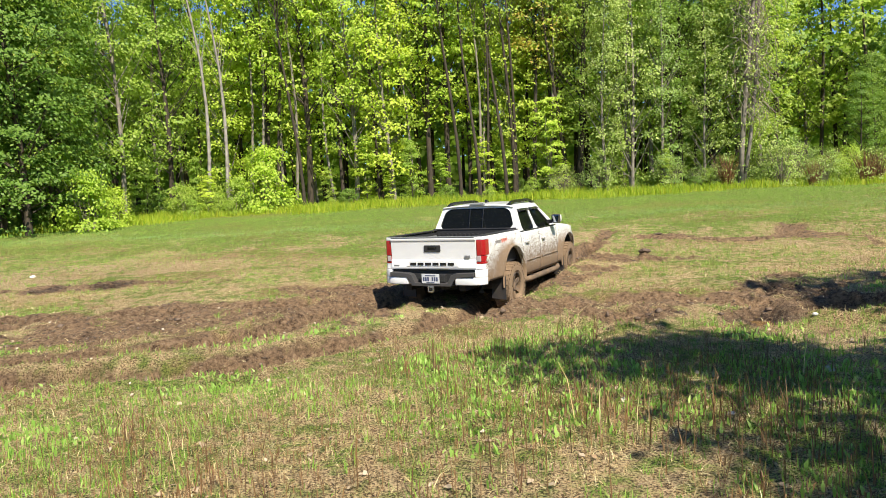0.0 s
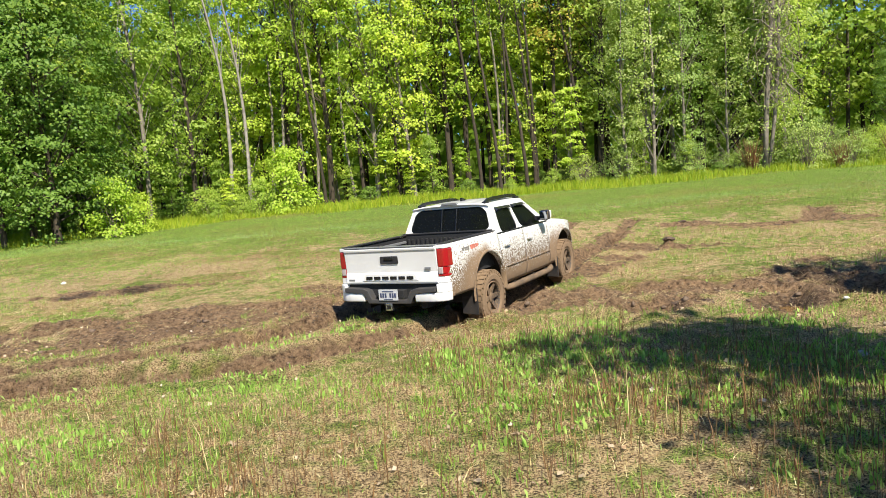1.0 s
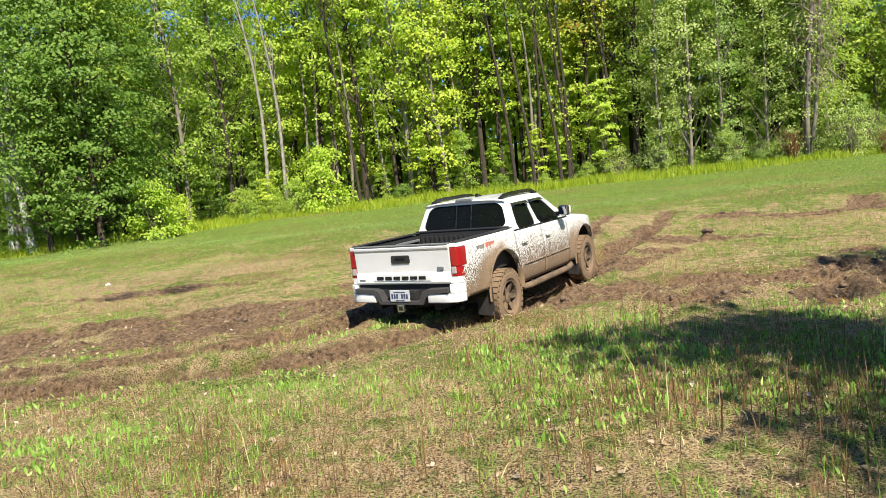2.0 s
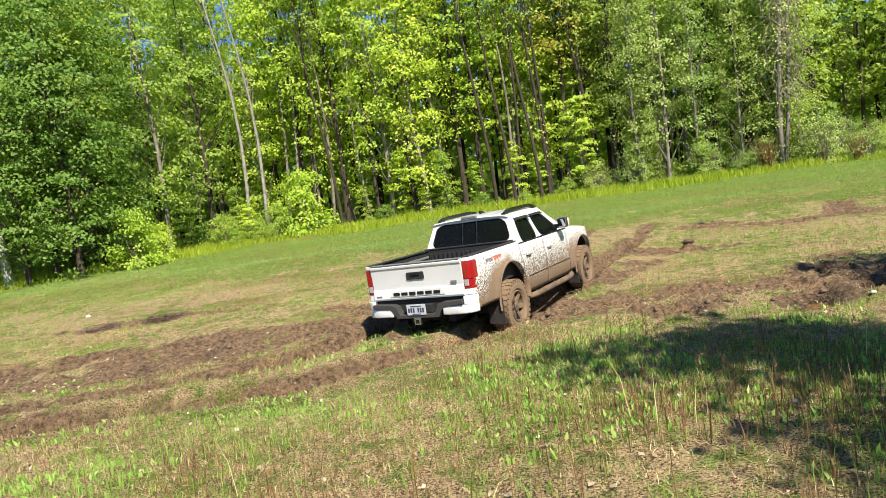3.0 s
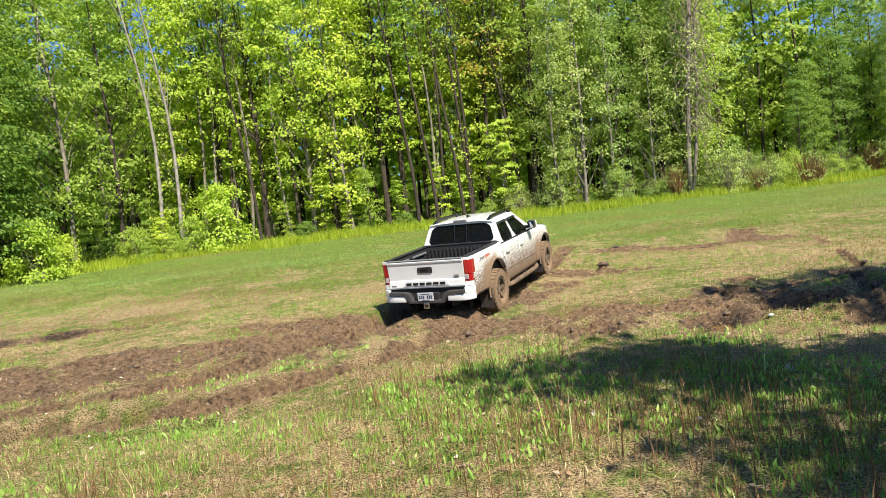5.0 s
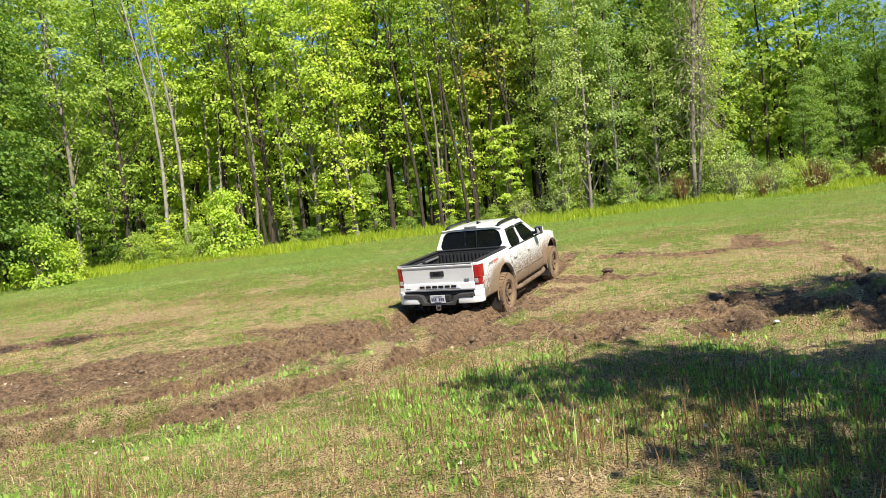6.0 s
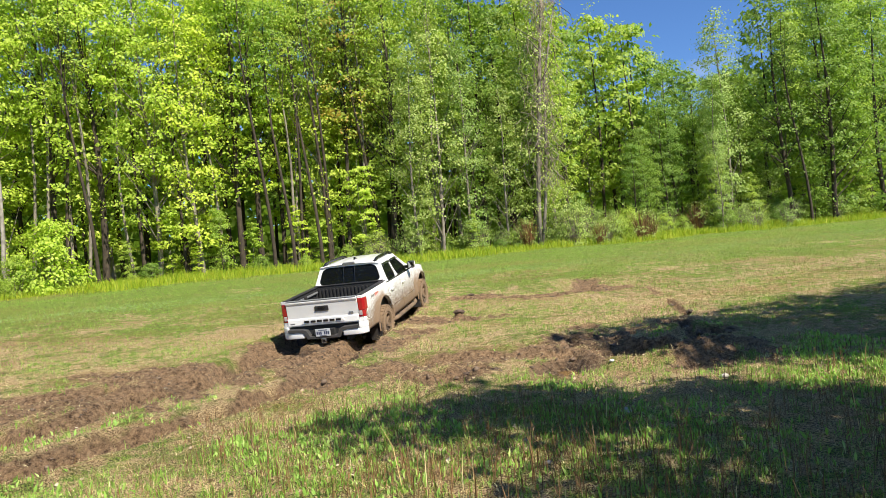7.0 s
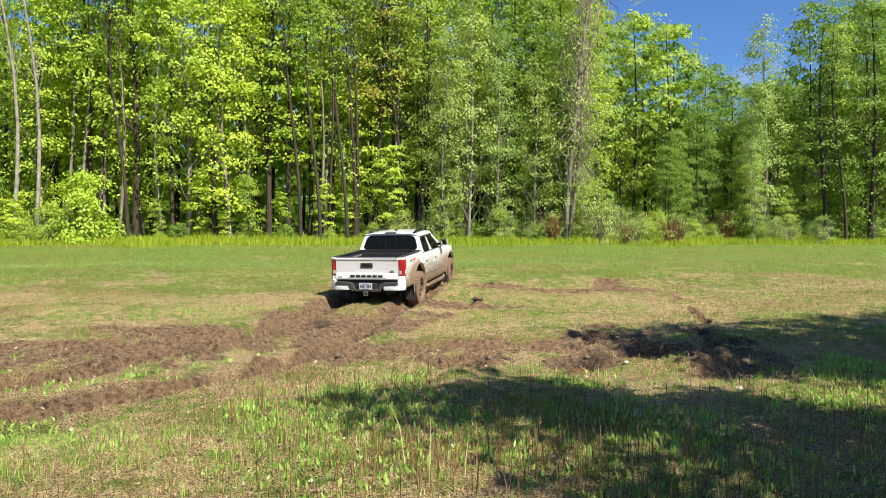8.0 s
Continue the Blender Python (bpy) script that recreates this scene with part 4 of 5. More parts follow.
# inside the cab
for name, x0, x1, y in (("front_seat", -0.62, -0.12, 1.55), ("front_seat", 0.12, 0.62, 1.55), ("rear_seat", -0.65, 0.65, 0.72)):
    seat = part(name, box(x0, x1, y, y + 0.5, 0.32, 0.46, 0.05), SEAT, truck, "dark cloth seat")
    part("backrest", box(x0, x1, y - 0.06, y + 0.08, 0.42, 0.98, 0.05), SEAT, seat)
    for x in ((x0 + x1) / 2,) if name == "front_seat" else (-0.42, 0.42):
        part("headrest", box(x - 0.13, x + 0.13, y - 0.06, y + 0.05, 1.0, 1.14, 0.04), SEAT, seat)
part("dashboard", box(-0.74, 0.74, 2.25, 2.66, 0.55, 0.79, 0.06), SEAT, truck)


# wheels
def wheel(x, y):
    s = 1 if x > 0 else -1
    hub = part("wheel", lathe([(-0.10, 0.02), (-0.10, 0.13), (0.04, 0.13), (0.04, 0.02)], 16), DARK_METAL, truck, "mud-caked off-road wheel")
    w = 0.132
    profile = [(-w + 0.02, 0.235), (-w - 0.004, 0.27), (-w - 0.006, 0.33), (-w + 0.012, 0.385), (-w + 0.035, 0.398), (0, 0.402), (w - 0.035, 0.398), (w - 0.012, 0.385), (w + 0.006, 0.33),
               (w + 0.004, 0.27), (w - 0.02, 0.235)]
    tyre = lathe(profile, 44)
    for i in range(30):
        a = 2 * math.pi * i / 30
        for x0, x1, shift in ((-0.125, -0.045, 0.0), (-0.036, 0.036, 0.10), (0.045, 0.125, 0.05)):
            m = pose(0, 0, 0, math.degrees(a + shift), 0, 0) @ Matrix.Translation(((x0 + x1) / 2, 0, 0.405)) @ Matrix.Diagonal((x1 - x0, 0.066, 0.008, 1))
            bmesh.ops.create_cube(tyre, size=1, matrix=m)
        m = pose(0, 0, 0, math.degrees(a), 0, 0) @ Matrix.Translation((s * 0.132, 0, 0.375)) @ Matrix.Diagonal((0.008, 0.05, 0.04, 1))
        bmesh.ops.create_cube(tyre, size=1, matrix=m)
    part("tyre", tyre, RUBBER, hub, "knobbly tyre packed with brown mud")
    rim = lathe([(s * -0.10, 0.20), (s * -0.10, 0.235), (s * 0.115, 0.24), (s * 0.125, 0.228), (s * 0.11, 0.212), (s * 0.02, 0.20)], 36)
    for i in range(6):
        m = pose(0, 0, 0, 60 * i, 0, 0) @ Matrix.Translation((s * 0.075, 0, 0.135)) @ pose(0, 0, 0, 0, s * 10, 0) @ Matrix.Diagonal((0.03, 0.062, 0.16, 1))
        bmesh.ops.create_cube(rim, size=1, matrix=m)
    lathe([(s * 0.04, 0.02), (s * 0.09, 0.075), (s * 0.098, 0.055), (s * 0.105, 0.001)], 18, rim)
    part("rim", rim, RIM, hub, "dark six-spoke rim with dried mud")
    return hub


WHEELS = []
for x in (-0.815, 0.815):
    for y in AXLES:
        ob = wheel(x, y)
        ob.matrix_basis = pose(x, y, 0)
        WHEELS.append((ob, x, y))


# ---- the wood ----
def leaves(rng, centres, sizes, per, leaf, flat, droop=0.25):
    """Leaf pieces in flat sprays round the centres, as corner points."""
    n = len(centres) * per
    c = np.repeat(centres, per, 0)
    s = np.repeat(sizes, per)[:, None]
    off = rng.normal(size=(n, 3)) * np.array([0.52, 0.52, 0.52 * flat]) * s
    r2 = np.hypot(off[:, 0], off[:, 1])
    off[:, 2] -= droop * r2**2 / np.maximum(s[:, 0], 0.1)
    p = c + off
    out = p * np.array([1, 1, 0])
    out /= np.maximum(np.linalg.norm(out, axis=1), 0.2)[:, None]
    up = np.array([0, 0, 0.7]) + out * 0.95 + rng.normal(size=(n, 3)) * np.array([0.6, 0.6, 0.4])
    up /= np.linalg.norm(up, axis=1)[:, None]
    a = np.cross(up, rng.normal(size=(n, 3)))
    a /= np.maximum(np.linalg.norm(a, axis=1), 1e-6)[:, None]
    b = np.cross(up, a)
    size = leaf * rng.uniform(0.6, 1.3, (n, 1))
    tip = -0.18 * size * up
    v = np.stack([p - a * size * 0.55 + tip, p - b * size * 0.36, p + a * size * 0.62 + tip, p + b * size * 0.36], 1)
    return v.reshape(-1, 3)


def tree_kind(label, height, trunk_r, bark_mat, leaf_mat, low, reach, sprays, per, leaf, flat=0.28, lean=(0.0, 0.0), seed=0, limbs=14, crown_top=1.0, spray=0.8, narrow=1.0, stems=1):
    rng = np.random.default_rng(seed)
    tree = tagged(new("tree"), label, "tree", "trees of the wood")
    bm = bmesh.new()

    def axis(f, stem=0):
        w = height * (0.012 if per and sprays > 40 else 0.020)
        return np.array([lean[0] * f * height + w * math.sin(f * 5 + seed + stem) + stem * 0.5 * f, lean[1] * f * height + w * math.cos(f * 4 + seed * 2), f * height])

    for stem in range(stems):
        ks = [0, 0.02, 0.08, 0.2, 0.35, 0.5, 0.65, 0.8, 0.92, 1.0]
        tube([tuple(axis(k, stem) - np.array([0, 0, 0.3 * (k == 0)]) + np.array([stem * 0.35 * (1 - k * 0.3), 0, 0])) for k in ks],
             [trunk_r * (1.45 if k == 0 else 1.15 if k < 0.05 else (1 - k) ** 0.8 + 0.06) * (1 - 0.25 * stem) for k in ks], 7, bm)
    f = low + (crown_top - low) * rng.uniform(0, 1, sprays) ** 0.85
    shape = np.sqrt(np.clip(1.04 - ((f - low) / (crown_top - low)) ** 3.4, 0.04, 1)) * (0.55 + 0.45 * np.clip((f - low) / 0.18, 0, 1))
    ang = rng.uniform(0, 2 * math.pi, sprays)
    rad = reach * shape * rng.uniform(0.25, 1.0, sprays) ** 0.6
    mid = np.array([axis(k) for k in f])
    centres = mid + np.stack([np.cos(ang) * rad, np.sin(ang) * rad * narrow, rng.normal(size=sprays) * 0.4 + rad * 0.12], 1)
    centres[:, 2] = np.maximum(centres[:, 2], 0.35)
    order = np.argsort(-rad)[:limbs]
    for i in order:
        base = axis(max(0.03, f[i] - 0.05 - 0.10 * rad[i] / max(reach, 0.1)))
        r0 = trunk_r * 0.30 * (1 - f[i] * 0.6) + 0.006
        m = (base + centres[i]) / 2 + np.array([0, 0, -0.06 * rad[i]])
        tube([tuple(base), tuple(m), tuple(centres[i])], [r0, r0 * 0.6, r0 * 0.25], 4, bm, False)
    part("trunk", bm, bark_mat, tree, smooth=True)
    if per:
        v = leaves(rng, centres, spray * rng.uniform(0.6, 1.25, sprays), per, leaf, flat)
        crown = new("crown", blade_mesh("crown", v, (4, [(0, 1, 2, 3)]), leaf_mat))
        crown.parent = tree
    return tree


def shrub_kind(label, height, reach, leaf_mat, twig_mat, n, per, leaf, seed, bare=0):
    rng = np.random.default_rng(seed)
    shrub = tagged(new("shrub"), label, "shrub", "undergrowth at the wood's edge")
    bm = bmesh.new()
    tips = []
    for i in range(10 + bare):
        a, r = rng.uniform(0, 2 * math.pi), reach * rng.uniform(0.1, 0.95)
        h = height * rng.uniform(0.5, 1.0)
        tip = (math.cos(a) * r, math.sin(a) * r, h)
        tube([(tip[0] * 0.15, tip[1] * 0.15, -0.1), (tip[0] * 0.55, tip[1] * 0.55, h * 0.55), tip], [0.018, 0.012, 0.004], 4, bm, False)
        tips.append(tip)
    part("stem", bm, twig_mat, shrub)
    a = rng.uniform(0, 2 * math.pi, n)
    z = rng.uniform(0.06, 1.0, n)
    r = reach * np.sqrt(np.clip(1.05 - z**2.2, 0, 1)) * rng.uniform(0.2, 1, n) ** 0.5
    c = np.stack([np.cos(a) * r, np.sin(a) * r, z * height], 1)
    v = leaves(rng, c, 0.42 * rng.uniform(0.6, 1.2, n), per, leaf, 0.55)
    ob = new("foliage", blade_mesh("foliage", v, (4, [(0, 1, 2, 3)]), leaf_mat))
    ob.parent = shrub
    return shrub


BACK = [tree_kind("tree standing deeper in the wood", 16.0, 0.13, BARK_DARK_SHADED, mat, 0.16, 2.4, 64, 24, 0.30, 0.3, (0, 0), 50 + i, 10)
        for i, mat in enumerate((LEAF_LIME, LEAF_GREEN, LEAF_DEEP_SHADED))]
KINDS = {
    "lime": [tree_kind("tall maple with bright lime-green layered leaves", 16.5, 0.13, BARK_GREY, LEAF_LIME, 0.14, 2.3, 120, 49, 0.161, 0.32, (0.01, 0), 1, 26, spray=0.85),
             tree_kind("slim maple with lime-green sprays and grey trunk", 15.0, 0.10, BARK_GREY, LEAF_LIME, 0.10, 1.9, 100, 49, 0.156, 0.34, (-0.02, 0), 2, 22, spray=0.8),
             tree_kind("maple with fresh lime leaves on dark limbs", 17.5, 0.15, BARK_DARK_SHADED, LEAF_LIME, 0.22, 2.6, 120, 53, 0.170, 0.32, (0.015, 0.01), 3, 28)],
    "green": [tree_kind("tall green broadleaf tree at the wood's edge", 16.5, 0.16, BARK_DARK_SHADED, LEAF_GREEN, 0.08, 2.6, 140, 53, 0.161, 0.35, (0, 0), 4, 22),
              tree_kind("green broadleaf tree with dark trunk", 17.5, 0.14, BARK_DARK_SHADED, LEAF_GREEN, 0.2, 2.3, 120, 53, 0.156, 0.3, (0.02, 0), 5, 20),
              tree_kind("green ash tree with grey bark", 15.0, 0.12, BARK_GREY, LEAF_GREEN, 0.12, 2.1, 115, 49, 0.151, 0.3, (-0.015, 0), 6, 22)],
    "deep": [tree_kind("dark green tree in the wood's shade", 15.5, 0.16, BARK_DARK_SHADED, LEAF_DEEP_SHADED, 0.05, 2.5, 150, 53, 0.161, 0.4, (0, 0), 7, 18),
             tree_kind("deep green tree with dense crown", 17.0, 0.17, BARK_DARK_SHADED, LEAF_DEEP_SHADED, 0.12, 2.8, 150, 53, 0.170, 0.4, (0.01, 0), 8, 18)],
    "grey": [tree_kind("poplar with grey-green fluttering leaves", 15.0, 0.11, BARK_GREY, LEAF_GREY, 0.05, 1.6, 130, 49, 0.122, 0.6, (0.01, 0), 9, 24, spray=0.6),
             tree_kind("young poplar with pale grey-green leaves", 13.0, 0.09, BARK_GREY, LEAF_GREY, 0.03, 1.4, 120, 47, 0.118, 0.6, (-0.01, 0), 10, 22, spray=0.55)],
    "rust": [tree_kind("maple with rust and yellow young leaves", 16.5, 0.12, BARK_DARK_SHADED, LEAF_RUST, 0.42, 1.7, 70, 46, 0.142, 0.25, (0.01, 0), 11, 24)],
    "pole": [tree_kind("bare dead trunk with pale bark", 15.5, 0.105, BARK_PALE, LEAF_GREY, 0.5, 0.8, 10, 0, 0.1, 0.3, (-0.05, 0.0), 12, 10),
             tree_kind("slender bare trunk in the wood", 15.0, 0.085, BARK_GREY, LEAF_LIME, 0.55, 1.1, 26, 48, 0.120, 0.25, (0.015, 0), 13, 16),
             tree_kind("bare trunk with bark darkened for the wood's shade", 16.0, 0.10, BARK_DARK_SHADED, LEAF_GREEN, 0.6, 1.4, 30, 53, 0.128, 0.3, (-0.01, 0), 14, 16)],
    "birch": [tree_kind("birch with pale bark and green crown", 15.5, 0.11, BARK_PALE, LEAF_GREEN, 0.35, 1.7, 70, 46, 0.142, 0.3, (0.012, 0), 15, 18),
              tree_kind("stout birch with white bark at the wood's edge", 17.5, 0.20, BARK_WHITE, LEAF_DEEP_SHADED, 0.30, 1.9, 50, 46, 0.15, 0.3, (0.004, 0), 19, 16)],
    # leaves coloured darker for the shade inside these boughs
    "low": [tree_kind("green tree with layered boughs hanging to the grass", 12.5, 0.13, BARK_DARK_SHADED, LEAF_DEEP_SHADED, 0.02, 2.7, 210, 52, 0.145, 0.22, (0, 0), 20, 30, spray=0.85)],
    "sapling": [tree_kind("young maple sapling with bright lime leaves", 5.2, 0.035, BARK_GREY, LEAF_LIME, 0.12, 1.15, 46, 50, 0.15, 0.2, (0.02, 0), 16, 16, spray=0.55),
                tree_kind("sapling with layered lime leaves", 7.0, 0.045, BARK_GREY, LEAF_LIME, 0.12, 1.3, 60, 50, 0.15, 0.2, (-0.02, 0), 17, 18, spray=0.6),
                tree_kind("green sapling in the undergrowth", 6.0, 0.04, BARK_DARK_SHADED, LEAF_GREEN, 0.08, 1.3, 60, 50, 0.14, 0.3, (0.01, 0), 18, 16, spray=0.55)],
}
SHRUBS = {
    "lime": shrub_kind("low shrub with bright lime leaves", 2.3, 0.95, LEAF_LIME, TWIG, 46, 53, 0.112, 31),
    "green": shrub_kind("green leafy shrub at the wood's edge", 2.2, 1.2, LEAF_GREEN, TWIG, 56, 53, 0.096, 32),
    "grey": shrub_kind("twiggy shrub with sparse grey-green leaves", 2.9, 1.5, LEAF_GREY, TWIG, 60, 30, 0.10, 33, 40),
    "deep": shrub_kind("dark green shrub with the wood's shade in its colour", 2.0, 1.3, LEAF_DEEP_SHADED, TWIG, 60, 53, 0.104, 34),
    "twig": shrub_kind("thicket of bare reddish twigs with few leaves", 2.0, 1.1, LEAF_GREY, STALK, 20, 16, 0.09, 35, 90),
}
USED = set()


def plant(kind_ob, x, y, scale=1.0, turn=0.0, tall=1.0):
    z = float(ground_z(x, y, False)) - 0.05
    m = pose(x, y, z, 0, 0, turn) @ Matrix.Diagonal((scale, scale, scale * tall, 1))
    if kind_ob not in USED:
        USED.add(kind_ob)
        kind_ob.matrix_basis = m
        return kind_ob
    copy = copy_thing(kind_ob, m)
    return copy


# trees that stand out, west to east
for kind, i, x, y, s, turn in (
        ("birch", 1, -21.7, 28.4, 1.0, 20), ("birch", 1, -20.3, 27.9, 0.9, 200), ("deep", 0, -25.4, 29.5, 0.9, 0), ("green", 0, -18.0, 29.4, 0.95, 40), ("deep", 1, -18.6, 28.4, 0.85, 150), ("low", 0, -17.2, 27.6, 1.0, 80), ("low", 0, -18.9, 27.2, 0.9, 200), ("low", 0, -17.2, 30.4, 0.92, 320), ("deep", 1, -17.0, 29.3, 0.7, 20), ("deep", 0, -22.0, 27.0, 0.65, 10),
        ("deep", 1, -17.6, 32.5, 0.95, 70), ("green", 2, -15.4, 32.6, 1.0, 10), ("green", 0, -14.4, 35.6, 0.92, 130), ("pole", 0, -11.9, 34.6, 1.0, 0), ("pole", 0, -11.0, 34.9, 0.95, 20),
        ("pole", 1, -10.4, 36.9, 1.0, 90), ("pole", 1, -9.3, 38.0, 1.05, 0), ("pole", 2, -8.7, 36.6, 0.95, 180), ("pole", 1, -8.1, 36.5, 1.05, 30), ("lime", 1, -7.4, 38.4, 1.0, 0),
        ("lime", 0, -4.9, 36.2, 0.98, 50), ("lime", 1, -2.8, 35.6, 1.0, 0), ("lime", 2, -0.6, 37.2, 1.0, 100), ("pole", 2, 1.46, 35.1, 0.95, 0), ("pole", 2, 2.3, 36.0, 0.9, 140),
        ("pole", 2, 2.9, 36.4, 1.0, 0), ("pole", 2, 3.4, 36.5, 1.05, 90), ("lime", 1, 3.9, 38.0, 0.95, 0), ("rust", 0, 5.0, 37.2, 1.0, 0), ("pole", 2, 5.9, 36.5, 1.1, 30),
        ("rust", 0, 6.1, 38.6, 1.02, 150), ("green", 1, 7.3, 36.6, 1.0, 0), ("grey", 0, 8.1, 34.6, 0.72, 0), ("grey", 1, 9.6, 35.0, 1.0, 60), ("grey", 0, 11.2, 35.0, 1.05, 100),
        ("green", 1, 12.6, 36.8, 1.0, 30), ("grey", 0, 15.6, 35.6, 1.1, 200), ("grey", 1, 13.4, 35.2, 0.75, 0), ("green", 2, 17.2, 39.6, 0.86, 0), ("green", 0, 19.8, 41.5, 0.84, 80),
        ("green", 2, 22.4, 42.6, 0.83, 150), ("deep", 0, 22.9, 36.8, 0.48, 0), ("deep", 1, 24.8, 37.4, 0.56, 40), ("deep", 0, 21.6, 35.8, 0.40, 100), ("green", 0, 25.6, 44.0, 0.82, 10), ("green", 2, 29.0, 44.5, 0.86, 200), ("green", 0, 31.4, 43.5, 0.70, 300),
        ("grey", 0, 27.2, 35.6, 0.88, 0), ("grey", 1, 28.6, 36.4, 1.02, 90), ("grey", 0, 26.4, 34.4, 0.55, 170), ("deep", 1, 32.0, 35.4, 1.0, 0), ("deep", 0, 34.4, 34.2, 1.05, 60),
        ("deep", 1, 36.8, 37.0, 1.1, 120), ("green", 1, 30.4, 38.4, 0.58, 0), ("pole", 2, 31.8, 33.9, 0.9, 0), ("deep", 0, 38.8, 34.6, 1.0, 200)):
    plant(KINDS[kind][i], x, y, s, turn)


def allowed(x, y, want):
    """Lower trees where the wood opens to the sky."""
    a = math.degrees(math.atan2(x, y))
    if 28.2 < a < 41.0:
        lift = float(np.interp(a, (28.2, 33.4, 36.0, 37.2, 41.0), (16.0, 14.4, 12.2, 10.0, 10.0)))
        return min(want, 0.9 + math.hypot(x, y) * math.tan(radians(lift)) - 0.6)
    return want


rng = random.Random(5)
# rows behind the edge
for row, (y, gap) in enumerate(((37.8, 2.1), (40.4, 2.6), (43.6, 3.2), (48.0, 4.0))):
    x = -44.0 + row * 0.7
    while x < 58:
        px, py = x + rng.uniform(-0.7, 0.7), y + rng.uniform(-1.0, 1.0)
        if px < -14:
            kinds = ("green", "deep", "green", "pole")
        elif px < 6.5:
            kinds = ("lime", "pole", "pole", "lime", "green") if row < 3 else ("lime", "green", "lime")
        elif px < 14:
            kinds = ("grey", "green", "green", "pole")
        elif px < 27:
            kinds = ("green", "green", "deep")
        else:
            kinds = ("deep", "green", "grey", "deep")
        k = KINDS[rng.choice(kinds)]
        ob = rng.choice(k)
        if row > 0 and rng.random() < 0.97:
            ob = BACK[0 if k is KINDS["lime"] else 2 if k is KINDS["deep"] else 1]
        tall = 16.0 * rng.uniform(0.88, 1.08)
        s = allowed(px, py, tall) / 16.0
        if not (18.0 < px < 26.0 and py < 39.0):
            plant(ob, px, py, s, rng.uniform(0, 360))
        x += gap * rng.uniform(0.75, 1.25)
for i in range(12):  # slender trunks just inside the edge
    plant(KINDS["pole"][1 + i % 2], -9.5 + i * 1.9 + rng.uniform(-0.4, 0.4), rng.uniform(35.0, 36.8), rng.uniform(0.85, 1.1), rng.uniform(0, 360))
# saplings and shrubs along the edge
x = -34.0
while x < 44:
    edge = 29.2 if x < -19 else (29.2 + (x + 19) * 0.68 if x < -11 else 34.6)
    if 18.5 < x < 25.5:
        edge = 35.5
    px, py = x + rng.uniform(-0.4, 0.4), edge + rng.uniform(0.0, 2.6)
    if px < -12:
        plant(rng.choice([KINDS["sapling"][2], SHRUBS["deep"], SHRUBS["deep"]]), px, py + 1.6, rng.uniform(0.6, 0.9), rng.uniform(0, 360))
    elif px < 6.5:
        plant(rng.choice([KINDS["sapling"][0], KINDS["sapling"][1], KINDS["sapling"][2], SHRUBS["green"], SHRUBS["deep"]]), px, py + 0.6, rng.uniform(0.45, 1.0), rng.uniform(0, 360))
        x += 0.45
    elif px < 14:
        plant(rng.choice([KINDS["sapling"][2], SHRUBS["grey"], SHRUBS["green"]]), px, py, rng.uniform(0.6, 1.0), rng.uniform(0, 360))
    elif px < 26:
        plant(rng.choice([SHRUBS["grey"], SHRUBS["green"], SHRUBS["grey"], SHRUBS["twig"]]), px, py - 0.6, rng.uniform(0.8, 1.15), rng.uniform(0, 360))
    else:
        plant(rng.choice([SHRUBS["grey"], SHRUBS["deep"], KINDS["sapling"][2]]), px, py - 0.5, rng.uniform(0.7, 1.1), rng.uniform(0, 360))
    x += rng.uniform(0.5, 1.0)
for kind, px, py, s in (("lime", -14.85, 28.2, 1.1), ("lime", -14.6, 30.0, 0.7), ("deep", -17.3, 29.6, 0.7), ("deep", -19.0, 29.4, 0.7), ("grey", 16.4, 33.6, 1.1), ("grey", 18.2, 33.2, 1.0), ("twig", 20.2, 33.0, 1.0),
                        ("green", 19.3, 33.8, 1.2), ("grey", 17.2, 34.6, 1.3), ("twig", 21.0, 33.4, 0.9), ("twig", 17.6, 32.9, 0.8), ("grey", 28.0, 33.6, 0.9), ("grey", 30.0, 33.2, 0.9), ("green", 20.6, 35.0, 1.5), ("green", -11.6, 33.9, 1.35), ("green", -10.4, 34.0, 1.5), ("green", -12.9, 33.6, 1.4), ("lime", -9.0, 34.6, 1.3)):
    plant(SHRUBS[kind], px, py, s, rng.uniform(0, 360))

x = -13.0
while x < 16.0:  # young growth that closes the foot of the wood
    edge = 33.4 if x < -10 else 35.2
    if x < -8.0:
        young = rng.choice([SHRUBS["green"], SHRUBS["grey"], KINDS["sapling"][0], SHRUBS["green"]])
    elif x < 6.0:
        young = rng.choice([KINDS["sapling"][2], SHRUBS["green"], SHRUBS["deep"]])
    else:
        young = rng.choice([KINDS["sapling"][2], SHRUBS["green"], SHRUBS["grey"], SHRUBS["deep"]])
    plant(young, x, edge + rng.uniform(-0.6, 1.6), rng.uniform(0.4, 0.9), rng.uniform(0, 360))
    x += rng.uniform(1.3, 2.4) if -8 < x < 6 else rng.uniform(0.5, 1.0)

